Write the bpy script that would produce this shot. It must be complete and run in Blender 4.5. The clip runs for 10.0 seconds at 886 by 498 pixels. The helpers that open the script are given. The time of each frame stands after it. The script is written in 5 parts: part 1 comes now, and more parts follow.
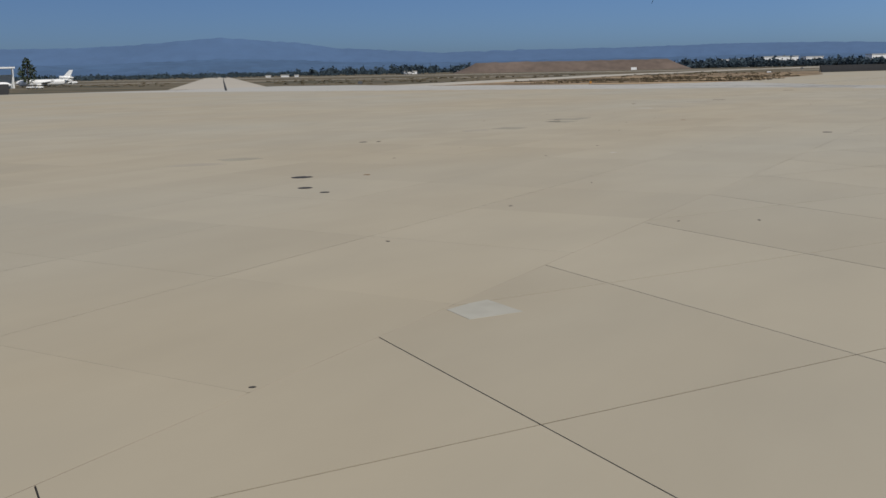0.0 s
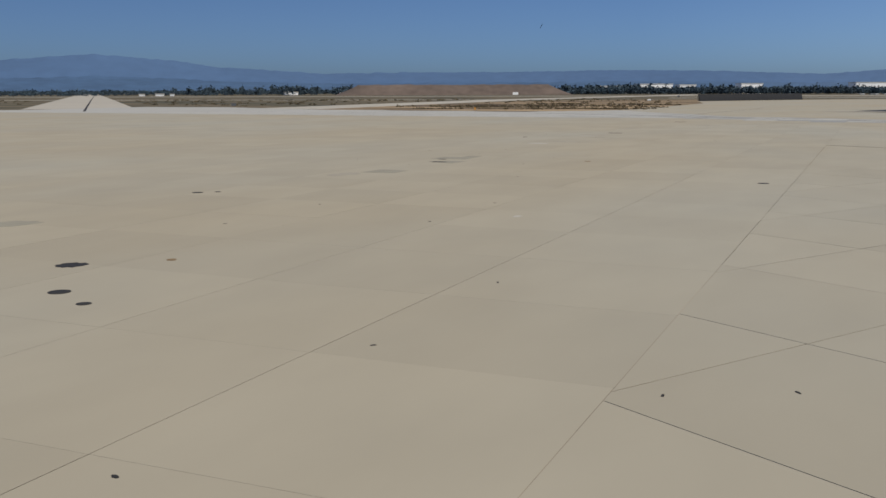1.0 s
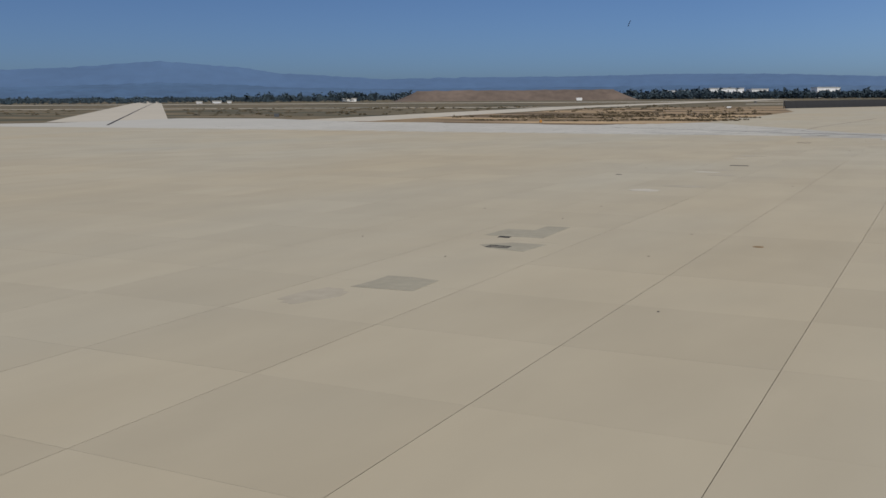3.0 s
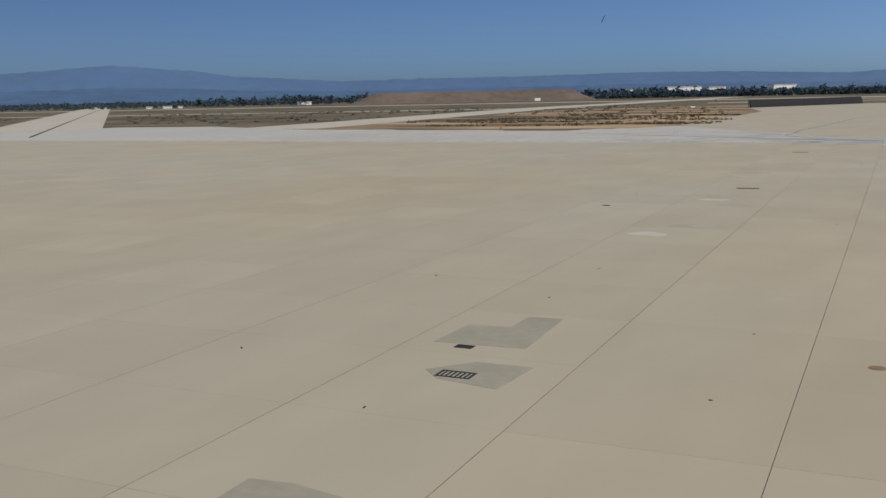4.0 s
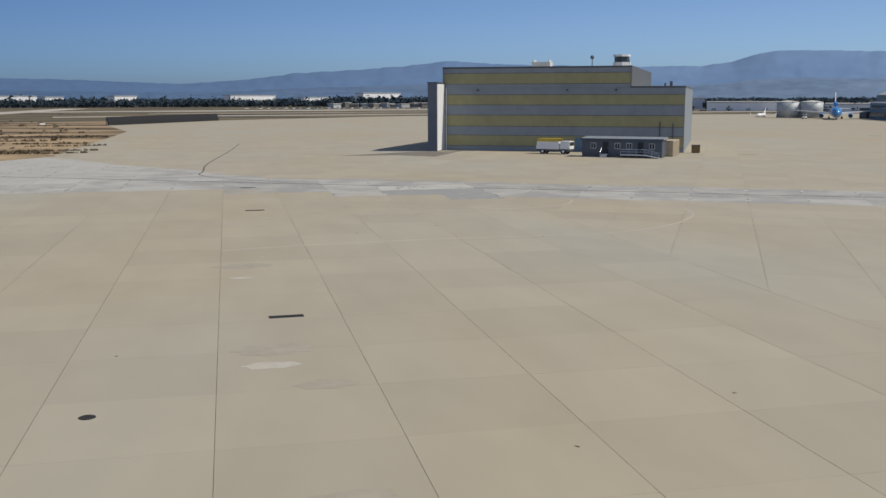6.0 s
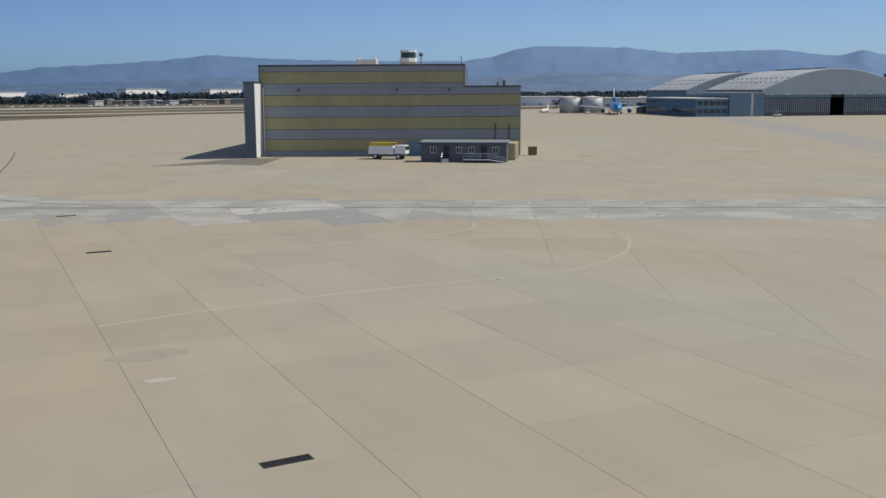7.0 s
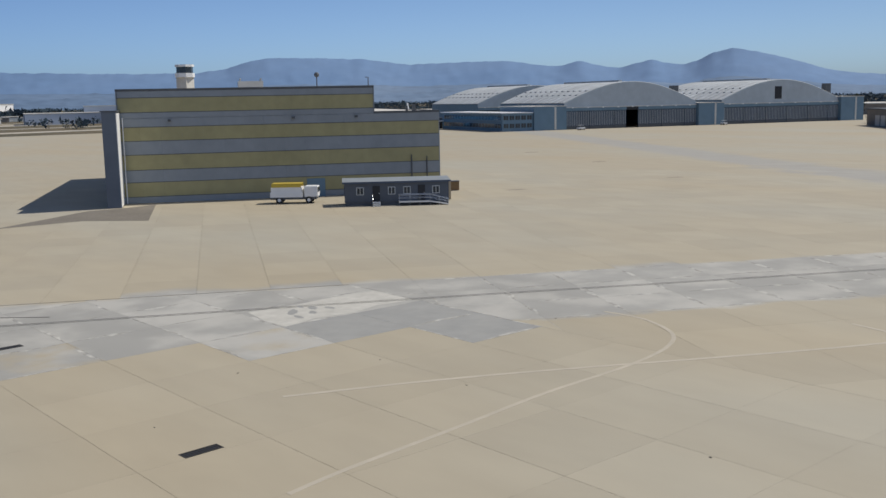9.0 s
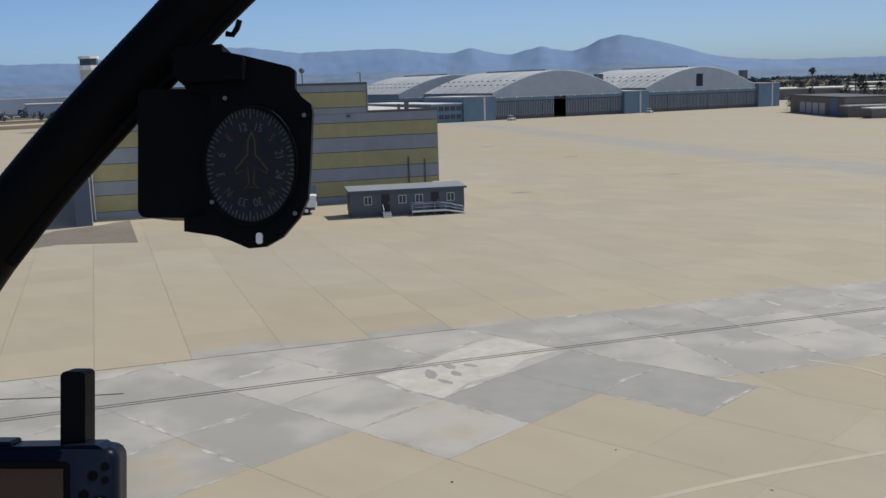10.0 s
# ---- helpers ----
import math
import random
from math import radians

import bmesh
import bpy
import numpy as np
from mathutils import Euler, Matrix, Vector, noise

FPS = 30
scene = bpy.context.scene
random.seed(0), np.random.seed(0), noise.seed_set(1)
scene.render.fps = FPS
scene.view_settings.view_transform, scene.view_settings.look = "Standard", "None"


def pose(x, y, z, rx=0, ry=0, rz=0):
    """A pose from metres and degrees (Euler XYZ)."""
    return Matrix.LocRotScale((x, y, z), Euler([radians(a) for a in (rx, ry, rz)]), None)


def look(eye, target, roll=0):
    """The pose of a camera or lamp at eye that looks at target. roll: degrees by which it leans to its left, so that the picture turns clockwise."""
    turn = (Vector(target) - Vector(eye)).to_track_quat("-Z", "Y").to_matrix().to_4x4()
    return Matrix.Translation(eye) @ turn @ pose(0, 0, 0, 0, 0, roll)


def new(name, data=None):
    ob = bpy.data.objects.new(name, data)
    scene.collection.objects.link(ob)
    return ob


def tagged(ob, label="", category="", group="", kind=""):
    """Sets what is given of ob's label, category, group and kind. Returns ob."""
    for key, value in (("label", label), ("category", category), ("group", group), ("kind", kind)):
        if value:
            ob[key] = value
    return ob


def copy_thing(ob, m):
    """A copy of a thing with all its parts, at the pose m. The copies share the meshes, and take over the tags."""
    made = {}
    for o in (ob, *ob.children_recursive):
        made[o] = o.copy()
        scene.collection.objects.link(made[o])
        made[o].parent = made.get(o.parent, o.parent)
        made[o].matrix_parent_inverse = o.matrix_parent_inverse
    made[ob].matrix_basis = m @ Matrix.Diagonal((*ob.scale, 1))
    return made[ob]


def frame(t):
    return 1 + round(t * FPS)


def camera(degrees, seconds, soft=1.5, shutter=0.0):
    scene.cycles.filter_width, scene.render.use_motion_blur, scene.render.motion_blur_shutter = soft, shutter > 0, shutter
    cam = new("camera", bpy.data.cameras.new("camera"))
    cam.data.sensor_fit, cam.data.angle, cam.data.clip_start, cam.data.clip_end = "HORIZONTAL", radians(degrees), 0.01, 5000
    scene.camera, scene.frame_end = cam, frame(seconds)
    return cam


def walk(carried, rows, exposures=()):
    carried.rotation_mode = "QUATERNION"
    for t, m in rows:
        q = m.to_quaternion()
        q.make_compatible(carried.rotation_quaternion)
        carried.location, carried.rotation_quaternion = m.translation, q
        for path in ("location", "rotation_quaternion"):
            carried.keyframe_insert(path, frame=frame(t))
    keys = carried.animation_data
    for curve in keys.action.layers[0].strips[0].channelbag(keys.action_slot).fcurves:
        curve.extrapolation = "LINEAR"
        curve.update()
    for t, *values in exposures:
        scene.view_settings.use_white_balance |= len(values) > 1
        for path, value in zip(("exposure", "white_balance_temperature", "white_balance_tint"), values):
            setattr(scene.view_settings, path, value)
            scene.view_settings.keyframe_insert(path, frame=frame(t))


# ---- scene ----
cam = camera(48.4, 10.0)
PATH = [
    (0, (-5.541, -58.129, 4.665), (-5.74, -56.171, 4.307), -1.2),
    (0.5, (-5.55, -51.499, 4.966), (-5.644, -49.532, 4.621), 0.1),
    (1, (-5.512, -44.4, 5.243), (-5.475, -42.425, 4.925), -0.2),
    (1.5, (-5.392, -37.293, 5.53), (-5.378, -35.316, 5.228), -0.3),
    (2, (-5.258, -29.937, 5.815), (-5.318, -27.963, 5.494), -0.5),
    (2.5, (-5.153, -21.425, 6.123), (-5.265, -19.454, 5.8), -0.9),
    (2.7, (-5.07, -18.146, 6.28), (-5.173, -16.174, 5.963), -0.8),
    (3.8, (-4.761, 0.151, 7.004), (-4.806, 2.128, 6.702), -0.1),
    (4, (-4.601, 3.689, 7.253), (-4.606, 5.665, 6.946), -1.2),
    (4.5, (-4.11, 12.148, 7.887), (-3.868, 14.109, 7.573), -1.2),
    (5, (-4.045, 19.99, 8.503), (-3.435, 21.869, 8.194), -0.3),
    (5.5, (-3.677, 28.132, 9.183), (-2.769, 29.888, 8.877), -0.6),
    (6, (-3.203, 36.552, 10.023), (-2.013, 38.13, 9.719), -0.1),
    (6.2, (-2.98, 40.088, 10.408), (-1.719, 41.61, 10.101), 0.2),
    (7.3, (-0.154, 60.422, 11.242), (1.45, 61.573, 10.921), 0.1),
    (7.5, (0.47, 64.311, 11.406), (2.116, 65.401, 11.087), 0.7),
    (8, (2.199, 73.901, 12.151), (3.893, 74.919, 11.846), -0.2),
    (8.5, (3.951, 83.547, 13.025), (5.721, 84.427, 12.722), -0.6),
    (9, (6.41, 93.006, 13.558), (8.212, 93.821, 13.257), -1.1),
    (9.5, (9.109, 102.288, 14.294), (10.933, 103.05, 13.986), -1.5),
    (10, (12.099, 111.503, 15.12), (13.974, 112.116, 14.79), -1.7),
]
walk(cam, [(t, look(eye, target, roll)) for t, eye, target, roll in PATH], exposures=[(0.0, 0.0), (4.0, 0.0), (5.5, 0.1), (7.5, 0.13), (10.0, 0.2)])

# ---- light ----
SUN_DIR = Vector((0.74, -0.672, 1.17)).normalized()
world = bpy.data.worlds.new("sky")
scene.world = world
world.use_nodes = True
wn = world.node_tree
sky = wn.nodes.new("ShaderNodeTexSky")
sky.sky_type, sky.sun_disc = "NISHITA", False
sky.sun_elevation, sky.sun_rotation = math.asin(SUN_DIR.z), -math.atan2(SUN_DIR.x, SUN_DIR.y)
sky.air_density, sky.dust_density, sky.ozone_density = 0.5, 1.0, 1.0
haze = wn.nodes.new("ShaderNodeMix")
haze.data_type, haze.blend_type = "RGBA", "MULTIPLY"
haze.inputs[0].default_value = 1.0
# the sky pales towards the sun's side and deepens away from it
way = wn.nodes.new("ShaderNodeTexCoord")
toward = wn.nodes.new("ShaderNodeVectorMath")
toward.operation = "DOT_PRODUCT"
toward.inputs[1].default_value = Vector((SUN_DIR.x, SUN_DIR.y, 0)).normalized()
wn.links.new(way.outputs["Generated"], toward.inputs[0])
tone = wn.nodes.new("ShaderNodeMix")
tone.data_type = "RGBA"
tone.inputs[6].default_value, tone.inputs[7].default_value = (0.47, 0.62, 0.82, 1), (1.0, 1.09, 1.15, 1)
half = wn.nodes.new("ShaderNodeMapRange")
half.inputs[1].default_value, half.inputs[2].default_value = -0.5, 0.85
wn.links.new(toward.outputs["Value"], half.inputs[0])
wn.links.new(half.outputs[0], tone.inputs[0])
wn.links.new(tone.outputs[2], haze.inputs[7])
wn.links.new(sky.outputs[0], haze.inputs[6])
wn.links.new(haze.outputs[2], wn.nodes["Background"].inputs[0])
wn.nodes["Background"].inputs[1].default_value = 0.092
sun = new("sun", bpy.data.lights.new("sun", "SUN"))
sun.data.energy, sun.data.angle, sun.data.color = 3.6, radians(0.5), (1.0, 0.95, 0.87)
sun.matrix_world = look((0, 0, 300), Vector((0, 0, 300)) - SUN_DIR)

# ---- materials ----


def mat(name, color, rough=0.7, metal=0.0, var=0.15, grain=2.0, patch=0.15, bump=0.0, island=0.0, tint=None, gloss=0.5, streak=None, crisp=0.0):
    """A procedural surface: two noises of different size vary the colour, random per piece where asked."""
    m = bpy.data.materials.new(name)
    m.use_nodes = True
    t = m.node_tree
    n, l = t.nodes, t.links
    b = n["Principled BSDF"]
    b.inputs["Roughness"].default_value, b.inputs["Metallic"].default_value = rough, metal
    b.inputs["Specular IOR Level"].default_value = gloss
    geo = n.new("ShaderNodeNewGeometry")
    fine, wide = n.new("ShaderNodeTexNoise"), n.new("ShaderNodeTexNoise")
    fine.inputs["Scale"].default_value, wide.inputs["Scale"].default_value = grain, patch
    fine.inputs["Detail"].default_value, wide.inputs["Detail"].default_value = 6, 4
    for x in (fine, wide):
        l.new(geo.outputs["Position"], x.inputs["Vector"])
    if streak:
        turn = n.new("ShaderNodeMapping")
        turn.vector_type = "TEXTURE"
        turn.inputs["Rotation"].default_value = (0, 0, radians(streak[0]))
        turn.inputs["Scale"].default_value = (streak[1], 1.0, 1.0)
        l.new(geo.outputs["Position"], turn.inputs["Vector"])
        for x in (fine, wide):
            l.new(turn.outputs[0], x.inputs["Vector"])
    mix = n.new("ShaderNodeMath")
    mix.operation = "ADD"
    l.new(fine.outputs[0], mix.inputs[0])
    l.new(wide.outputs[0], mix.inputs[1])
    level = n.new("ShaderNodeMapRange")
    level.inputs[1].default_value, level.inputs[2].default_value = 0.65, 1.35
    level.inputs[3].default_value, level.inputs[4].default_value = 1 - var, 1 + var
    l.new(mix.outputs[0], level.inputs[0])
    value = level.outputs[0]
    if island:
        info = n.new("ShaderNodeObjectInfo")
        add = n.new("ShaderNodeMath")
        add.operation = "ADD"
        l.new(info.outputs["Random"], add.inputs[0])
        l.new(geo.outputs["Random Per Island"], add.inputs[1])
        frac = n.new("ShaderNodeMath")
        frac.operation = "FRACT"
        l.new(add.outputs[0], frac.inputs[0])
        rng = n.new("ShaderNodeMapRange")
        rng.inputs[3].default_value, rng.inputs[4].default_value = 1 - island, 1 + island
        l.new(frac.outputs[0], rng.inputs[0])
        mul = n.new("ShaderNodeMath")
        mul.operation = "MULTIPLY"
        l.new(value, mul.inputs[0])
        l.new(rng.outputs[0], mul.inputs[1])
        value = mul.outputs[0]
    col = n.new("ShaderNodeMix")
    col.data_type = "RGBA"
    col.inputs[6].default_value = (*color, 1)
    col.inputs[7].default_value = (*(tint or color), 1)
    blend = wide.outputs[0]
    if crisp:
        edge = n.new("ShaderNodeMapRange")
        edge.inputs[1].default_value, edge.inputs[2].default_value = 0.5 - crisp, 0.5 + crisp
        l.new(blend, edge.inputs[0])
        blend = edge.outputs[0]
    l.new(blend, col.inputs[0])
    sc = n.new("ShaderNodeVectorMath")
    sc.operation = "SCALE"
    l.new(col.outputs[2], sc.inputs[0])
    l.new(value, sc.inputs["Scale"])
    l.new(sc.outputs[0], b.inputs["Base Color"])
    if bump:
        bp = n.new("ShaderNodeBump")
        bp.inputs["Strength"].default_value, bp.inputs["Distance"].default_value = 0.5, bump
        l.new(fine.outputs[0], bp.inputs["Height"])
        l.new(bp.outputs[0], b.inputs["Normal"])
    return m


M_TAN = mat("tan_concrete", (0.379, 0.321, 0.222), 0.88, var=0.07, grain=0.35, patch=0.035, island=0.04, tint=(0.342, 0.315, 0.248), gloss=0.55, crisp=0.2, streak=(65, 2.2))
M_GREY = mat("grey_concrete", (0.385, 0.362, 0.3), 0.88, var=0.12, grain=1.5, patch=0.5, tint=(0.35, 0.34, 0.29), gloss=0.3)


def bleach(m):
    """A grey weathered strip with a soft ragged edge across tan concrete."""
    t = m.node_tree
    n, l = t.nodes, t.links
    geo = next(x for x in n if x.bl_idname == "ShaderNodeNewGeometry")
    sc = next(x for x in n if x.bl_idname == "ShaderNodeVectorMath")
    frac = next(x for x in n if x.bl_idname == "ShaderNodeMath" and x.operation == "FRACT")
    base = sc.inputs[0].links[0].from_socket

    def calc(op, a, b, c=None):
        q = n.new("ShaderNodeMath")
        q.operation = op
        for k, v in enumerate((a, b) if c is None else (a, b, c)):
            if isinstance(v, (int, float)):
                q.inputs[k].default_value = v
            else:
                l.new(v, q.inputs[k])
        return q.outputs[0]

    def ramp(v, lo, hi):
        q = n.new("ShaderNodeMapRange")
        q.interpolation_type = "SMOOTHSTEP"
        q.inputs[1].default_value, q.inputs[2].default_value = lo, hi
        l.new(v, q.inputs[0])
        return q.outputs[0]

    def noise_at(scale, detail):
        q = n.new("ShaderNodeTexNoise")
        q.inputs["Scale"].default_value, q.inputs["Detail"].default_value = scale, detail
        l.new(geo.outputs["Position"], q.inputs["Vector"])
        return q.outputs[0]

    xyz = n.new("ShaderNodeSeparateXYZ")
    l.new(geo.outputs["Position"], xyz.inputs[0])
    x, y = xyz.outputs[0], xyz.outputs[1]
    a = calc("ADD", calc("MULTIPLY", x, 0.797), calc("MULTIPLY", y, 0.605))
    s = calc("SUBTRACT", calc("MULTIPLY", x, 0.605), calc("MULTIPLY", y, 0.797))
    west = calc("MAXIMUM", 0.0, calc("SUBTRACT", -88.0, s))
    # west of the long seam the strip's near edge steps from slab to slab
    ns = calc("SUBTRACT", calc("MULTIPLY", x, 0.908), calc("MULTIPLY", y, 0.419))
    ms = calc("ADD", calc("MULTIPLY", x, 0.419), calc("MULTIPLY", y, 0.908))
    mid_n = calc("ADD", calc("MULTIPLY", calc("FLOOR", calc("DIVIDE", calc("SUBTRACT", ns, -7.7), 5.5), 0.0), 5.5), -4.95)
    mid_m = calc("ADD", calc("MULTIPLY", calc("FLOOR", calc("DIVIDE", calc("SUBTRACT", ms, 137.99), 5.588), 0.0), 5.588), 140.78)
    cell = calc("ADD", calc("MULTIPLY", mid_n, 0.4702), calc("MULTIPLY", mid_m, 0.8833))
    east = calc("GREATER_THAN", ns, 8.8)
    near = calc("ADD", calc("MULTIPLY", calc("SUBTRACT", a, 1.2), east), calc("MULTIPLY", cell, calc("SUBTRACT", 1.0, east)))
    soft = calc("ADD", calc("MULTIPLY", calc("SUBTRACT", noise_at(0.16, 5), 0.5), 9.0), calc("MULTIPLY", calc("SUBTRACT", frac.outputs[0], 0.5), 4.5))
    rag = calc("MULTIPLY", calc("SUBTRACT", noise_at(0.35, 5), 0.5), 3.2)
    lower = calc("ADD", calc("ADD", calc("SUBTRACT", near, 116.6), rag), calc("MULTIPLY", west, 0.5))
    upper = calc("ADD", calc("SUBTRACT", 134.2, calc("ADD", a, calc("MULTIPLY", soft, 0.55))), calc("MULTIPLY", west, 0.55))
    mask = calc("MULTIPLY", ramp(lower, -0.5, 0.7), ramp(upper, -1.0, 1.2))
    grey = n.new("ShaderNodeMix")
    grey.data_type = "RGBA"
    grey.inputs[6].default_value, grey.inputs[7].default_value = (0.308, 0.3, 0.272, 1), (0.405, 0.39, 0.35, 1)
    l.new(ramp(calc("ADD", noise_at(0.22, 8), calc("ADD", calc("MULTIPLY", calc("SUBTRACT", frac.outputs[0], 0.5), 0.16), calc("MULTIPLY", west, 0.006))), 0.38, 0.66), grey.inputs[0])
    # a second faint grey band runs across the apron before the hangars
    d = calc("ADD", calc("ADD", calc("MULTIPLY", x, BAND[0]), calc("MULTIPLY", y, BAND[1])), calc("ADD", BAND[2], calc("MULTIPLY", soft, 0.8)))
    faint = calc("MULTIPLY", ramp(calc("SUBTRACT", 7.5, calc("ABSOLUTE", d, 0.0)), -2.0, 4.0), calc("MULTIPLY", ramp(x, 95, 150), 0.75))
    worn = n.new("ShaderNodeMix")
    worn.data_type = "RGBA"
    l.new(faint, worn.inputs[0])
    l.new(base, worn.inputs[6])
    worn.inputs[7].default_value = (0.30, 0.295, 0.275, 1)
    base = worn.outputs[2]
    mix = n.new("ShaderNodeMix")
    mix.data_type = "RGBA"
    l.new(mask, mix.inputs[0])
    l.new(base, mix.inputs[6])
    l.new(grey.outputs[2], mix.inputs[7])
    l.new(mix.outputs[2], sc.inputs[0])


BAND = (-0.532, 0.847, 14.5)
bleach(M_TAN)


def faded(name, color, low, high, size, tint=None):
    """A thin worn film that lets the concrete show through in ragged gaps."""
    m = mat(name, color, 0.9, var=0.12, grain=2, patch=0.6, tint=tint)
    n, l = m.node_tree.nodes, m.node_tree.links
    fade, worn, clear = n.new("ShaderNodeMixShader"), n.new("ShaderNodeTexNoise"), n.new("ShaderNodeBsdfTransparent")
    place, cover = n.new("ShaderNodeNewGeometry"), n.new("ShaderNodeMapRange")
    worn.inputs["Scale"].default_value, worn.inputs["Detail"].default_value = size, 7
    cover.inputs[1].default_value, cover.inputs[2].default_value = low, high
    l.new(place.outputs["Position"], worn.inputs["Vector"])
    l.new(worn.outputs[0], cover.inputs[0])
    l.new(cover.outputs[0], fade.inputs[0])
    l.new(clear.outputs[0], fade.inputs[1])
    l.new(n["Principled BSDF"].outputs[0], fade.inputs[2])
    l.new(fade.outputs[0], n["Material Output"].inputs[0])
    return m


M_LIME = faded("lime_bloom", (0.47, 0.455, 0.41), 0.28, 0.6, 0.9)
M_JOINT = mat("dusty_joint", (0.235, 0.197, 0.143), 0.9, var=0.3, grain=0.9, patch=0.09, tint=(0.37, 0.315, 0.235), crisp=0.1)
M_DKGREY = mat("dark_grey_concrete", (0.262, 0.264, 0.252), 0.85, var=0.08, grain=0.9, patch=0.35, tint=(0.3, 0.292, 0.265))
M_DARKJ = mat("dark_sealant", (0.035, 0.032, 0.03), 0.8, var=0.4, grain=3)
M_GROUND = mat("dry_ground", (0.052, 0.052, 0.026), 0.95, var=0.35, grain=0.25, patch=0.03, tint=(0.155, 0.115, 0.062), streak=(-27, 2.2), crisp=0.16)
M_SOIL = mat("bare_dry_soil", (0.09, 0.06, 0.028), 0.95, var=0.45, grain=0.5, patch=0.05, tint=(0.33, 0.235, 0.13), streak=(-33, 3.2), crisp=0.12)
M_RUNWAY = mat("runway_concrete", (0.42, 0.38, 0.31), 0.85, var=0.1, grain=0.3, patch=0.02)
M_PATCH = mat("asphalt_patch", (0.283, 0.259, 0.197), 0.9, var=0.12, grain=3, patch=0.5)
M_FAINT = mat("worn_patch", (0.335, 0.298, 0.23), 0.9, var=0.1, grain=2, patch=0.5)
M_WPATCH = mat("white_patch", (0.475, 0.455, 0.4), 0.85, var=0.15, grain=1.5, patch=0.5, tint=(0.43, 0.415, 0.37))
M_SPILL = mat("spill_mark", (0.43, 0.395, 0.33), 0.85, var=0.12, grain=3, patch=0.7)
M_ASPH = mat("asphalt", (0.17, 0.15, 0.12), 0.9, var=0.2, grain=2, patch=0.2)
M_IRON = mat("cast_iron", (0.04, 0.037, 0.033), 0.7, 0.3, var=0.3, grain=8)
M_BROWN = mat("rust_brown", (0.2, 0.13, 0.06), 0.85, var=0.3, grain=5)
M_WHITEP = mat("white_paint_line", (0.425, 0.38, 0.3), 0.8, var=0.12, grain=0.8, patch=0.15, tint=(0.41, 0.36, 0.28))
M_GREYP = mat("grey_wall_panel", (0.222, 0.247, 0.266), 0.6, var=0.1, grain=0.7, patch=0.12, island=0.025)
# tone darkened to carry the shade on the door pocket
M_POCKET = mat("pocket_shade_grey", (0.11, 0.13, 0.16), 0.6, var=0.1, grain=0.5, patch=0.1)
M_YELP = mat("yellow_wall_panel", (0.305, 0.277, 0.138), 0.6, var=0.12, grain=0.7, patch=0.12, island=0.025)
M_WHITE = mat("white_metal", (0.75, 0.75, 0.73), 0.5, var=0.06, grain=1)
M_TRIM = mat("dark_trim", (0.08, 0.085, 0.09), 0.6, var=0.15)
M_ROOF = mat("pale_roof", (0.55, 0.53, 0.48), 0.8, var=0.12, grain=0.5, patch=0.08)
M_HROOF = mat("hangar_roof", (0.46, 0.48, 0.48), 0.65, var=0.14, grain=0.3, patch=0.06, island=0.06)
M_HWALL = mat("hangar_wall", (0.13, 0.208, 0.268), 0.7, var=0.1, grain=0.4, patch=0.08)
M_GABLE = mat("gable_sheet", (0.38, 0.425, 0.45), 0.7, var=0.1, grain=0.4, patch=0.08)
M_HDOOR = mat("hangar_door", (0.06, 0.085, 0.115), 0.6, var=0.12, grain=0.5, island=0.08)
M_RIB = mat("door_rib", (0.36, 0.37, 0.37), 0.6, var=0.12, grain=0.5)
# near-black: painted shade of openings, and the colour of dark doors
M_DARK = mat("opening_shade_door_black", (0.012, 0.013, 0.016), 0.6, var=0.1)
M_GLASS = mat("dark_glass", (0.03, 0.04, 0.05), 0.08, var=0.05)
M_TRAIL = mat("trailer_siding", (0.072, 0.084, 0.103), 0.6, var=0.08, grain=1.5)
M_BEIGE = mat("beige_box", (0.46, 0.38, 0.27), 0.7, var=0.1, grain=1.5)
M_BRICK = mat("brown_block_wall", (0.2, 0.18, 0.155), 0.85, var=0.15, grain=1.2)
M_BLACKF = mat("black_barrier", (0.007, 0.007, 0.008), 0.7, var=0.2, grain=1)
M_BLUE = mat("aircraft_blue", (0.06, 0.25, 0.55), 0.3, var=0.04, grain=0.5)
M_ALU = mat("bare_aluminium", (0.6, 0.62, 0.64), 0.35, 0.6, var=0.06, grain=0.5)
M_RUBBER = mat("black_rubber", (0.02, 0.02, 0.02), 0.8, var=0.1)
M_TANK = mat("tank_steel", (0.4, 0.42, 0.42), 0.6, 0.1, var=0.12, grain=0.3)
M_LEAF = mat("dusty_leaves", (0.03, 0.043, 0.022), 0.8, var=0.4, grain=0.6, patch=0.1)
# leaf colour shifted to blue to carry the haze of distance
M_LEAFD = mat("hazed_far_leaves", (0.034, 0.055, 0.07), 1.0, var=0.35, grain=0.2, patch=0.02)
M_BARK = mat("bark", (0.12, 0.09, 0.065), 0.9, var=0.25, grain=4)
M_BERM = mat("berm_earth", (0.105, 0.078, 0.062), 0.95, var=0.3, grain=0.12, patch=0.02, tint=(0.135, 0.1, 0.078))
M_ORANGE = mat("orange_sign", (0.5, 0.22, 0.03), 0.5, var=0.1)
M_YELLOW = mat("yellow_paint", (0.55, 0.4, 0.05), 0.5, var=0.1)

# ---- helpers for building ----


def ob_from(name, bm, material, smooth=False):
    me = bpy.data.meshes.new(name)
    bmesh.ops.recalc_face_normals(bm, faces=bm.faces)
    bm.to_mesh(me)
    bm.free()
    me.materials.append(material)
    if smooth:
        for p in me.polygons:
            p.use_smooth = True
    return new(name, me)


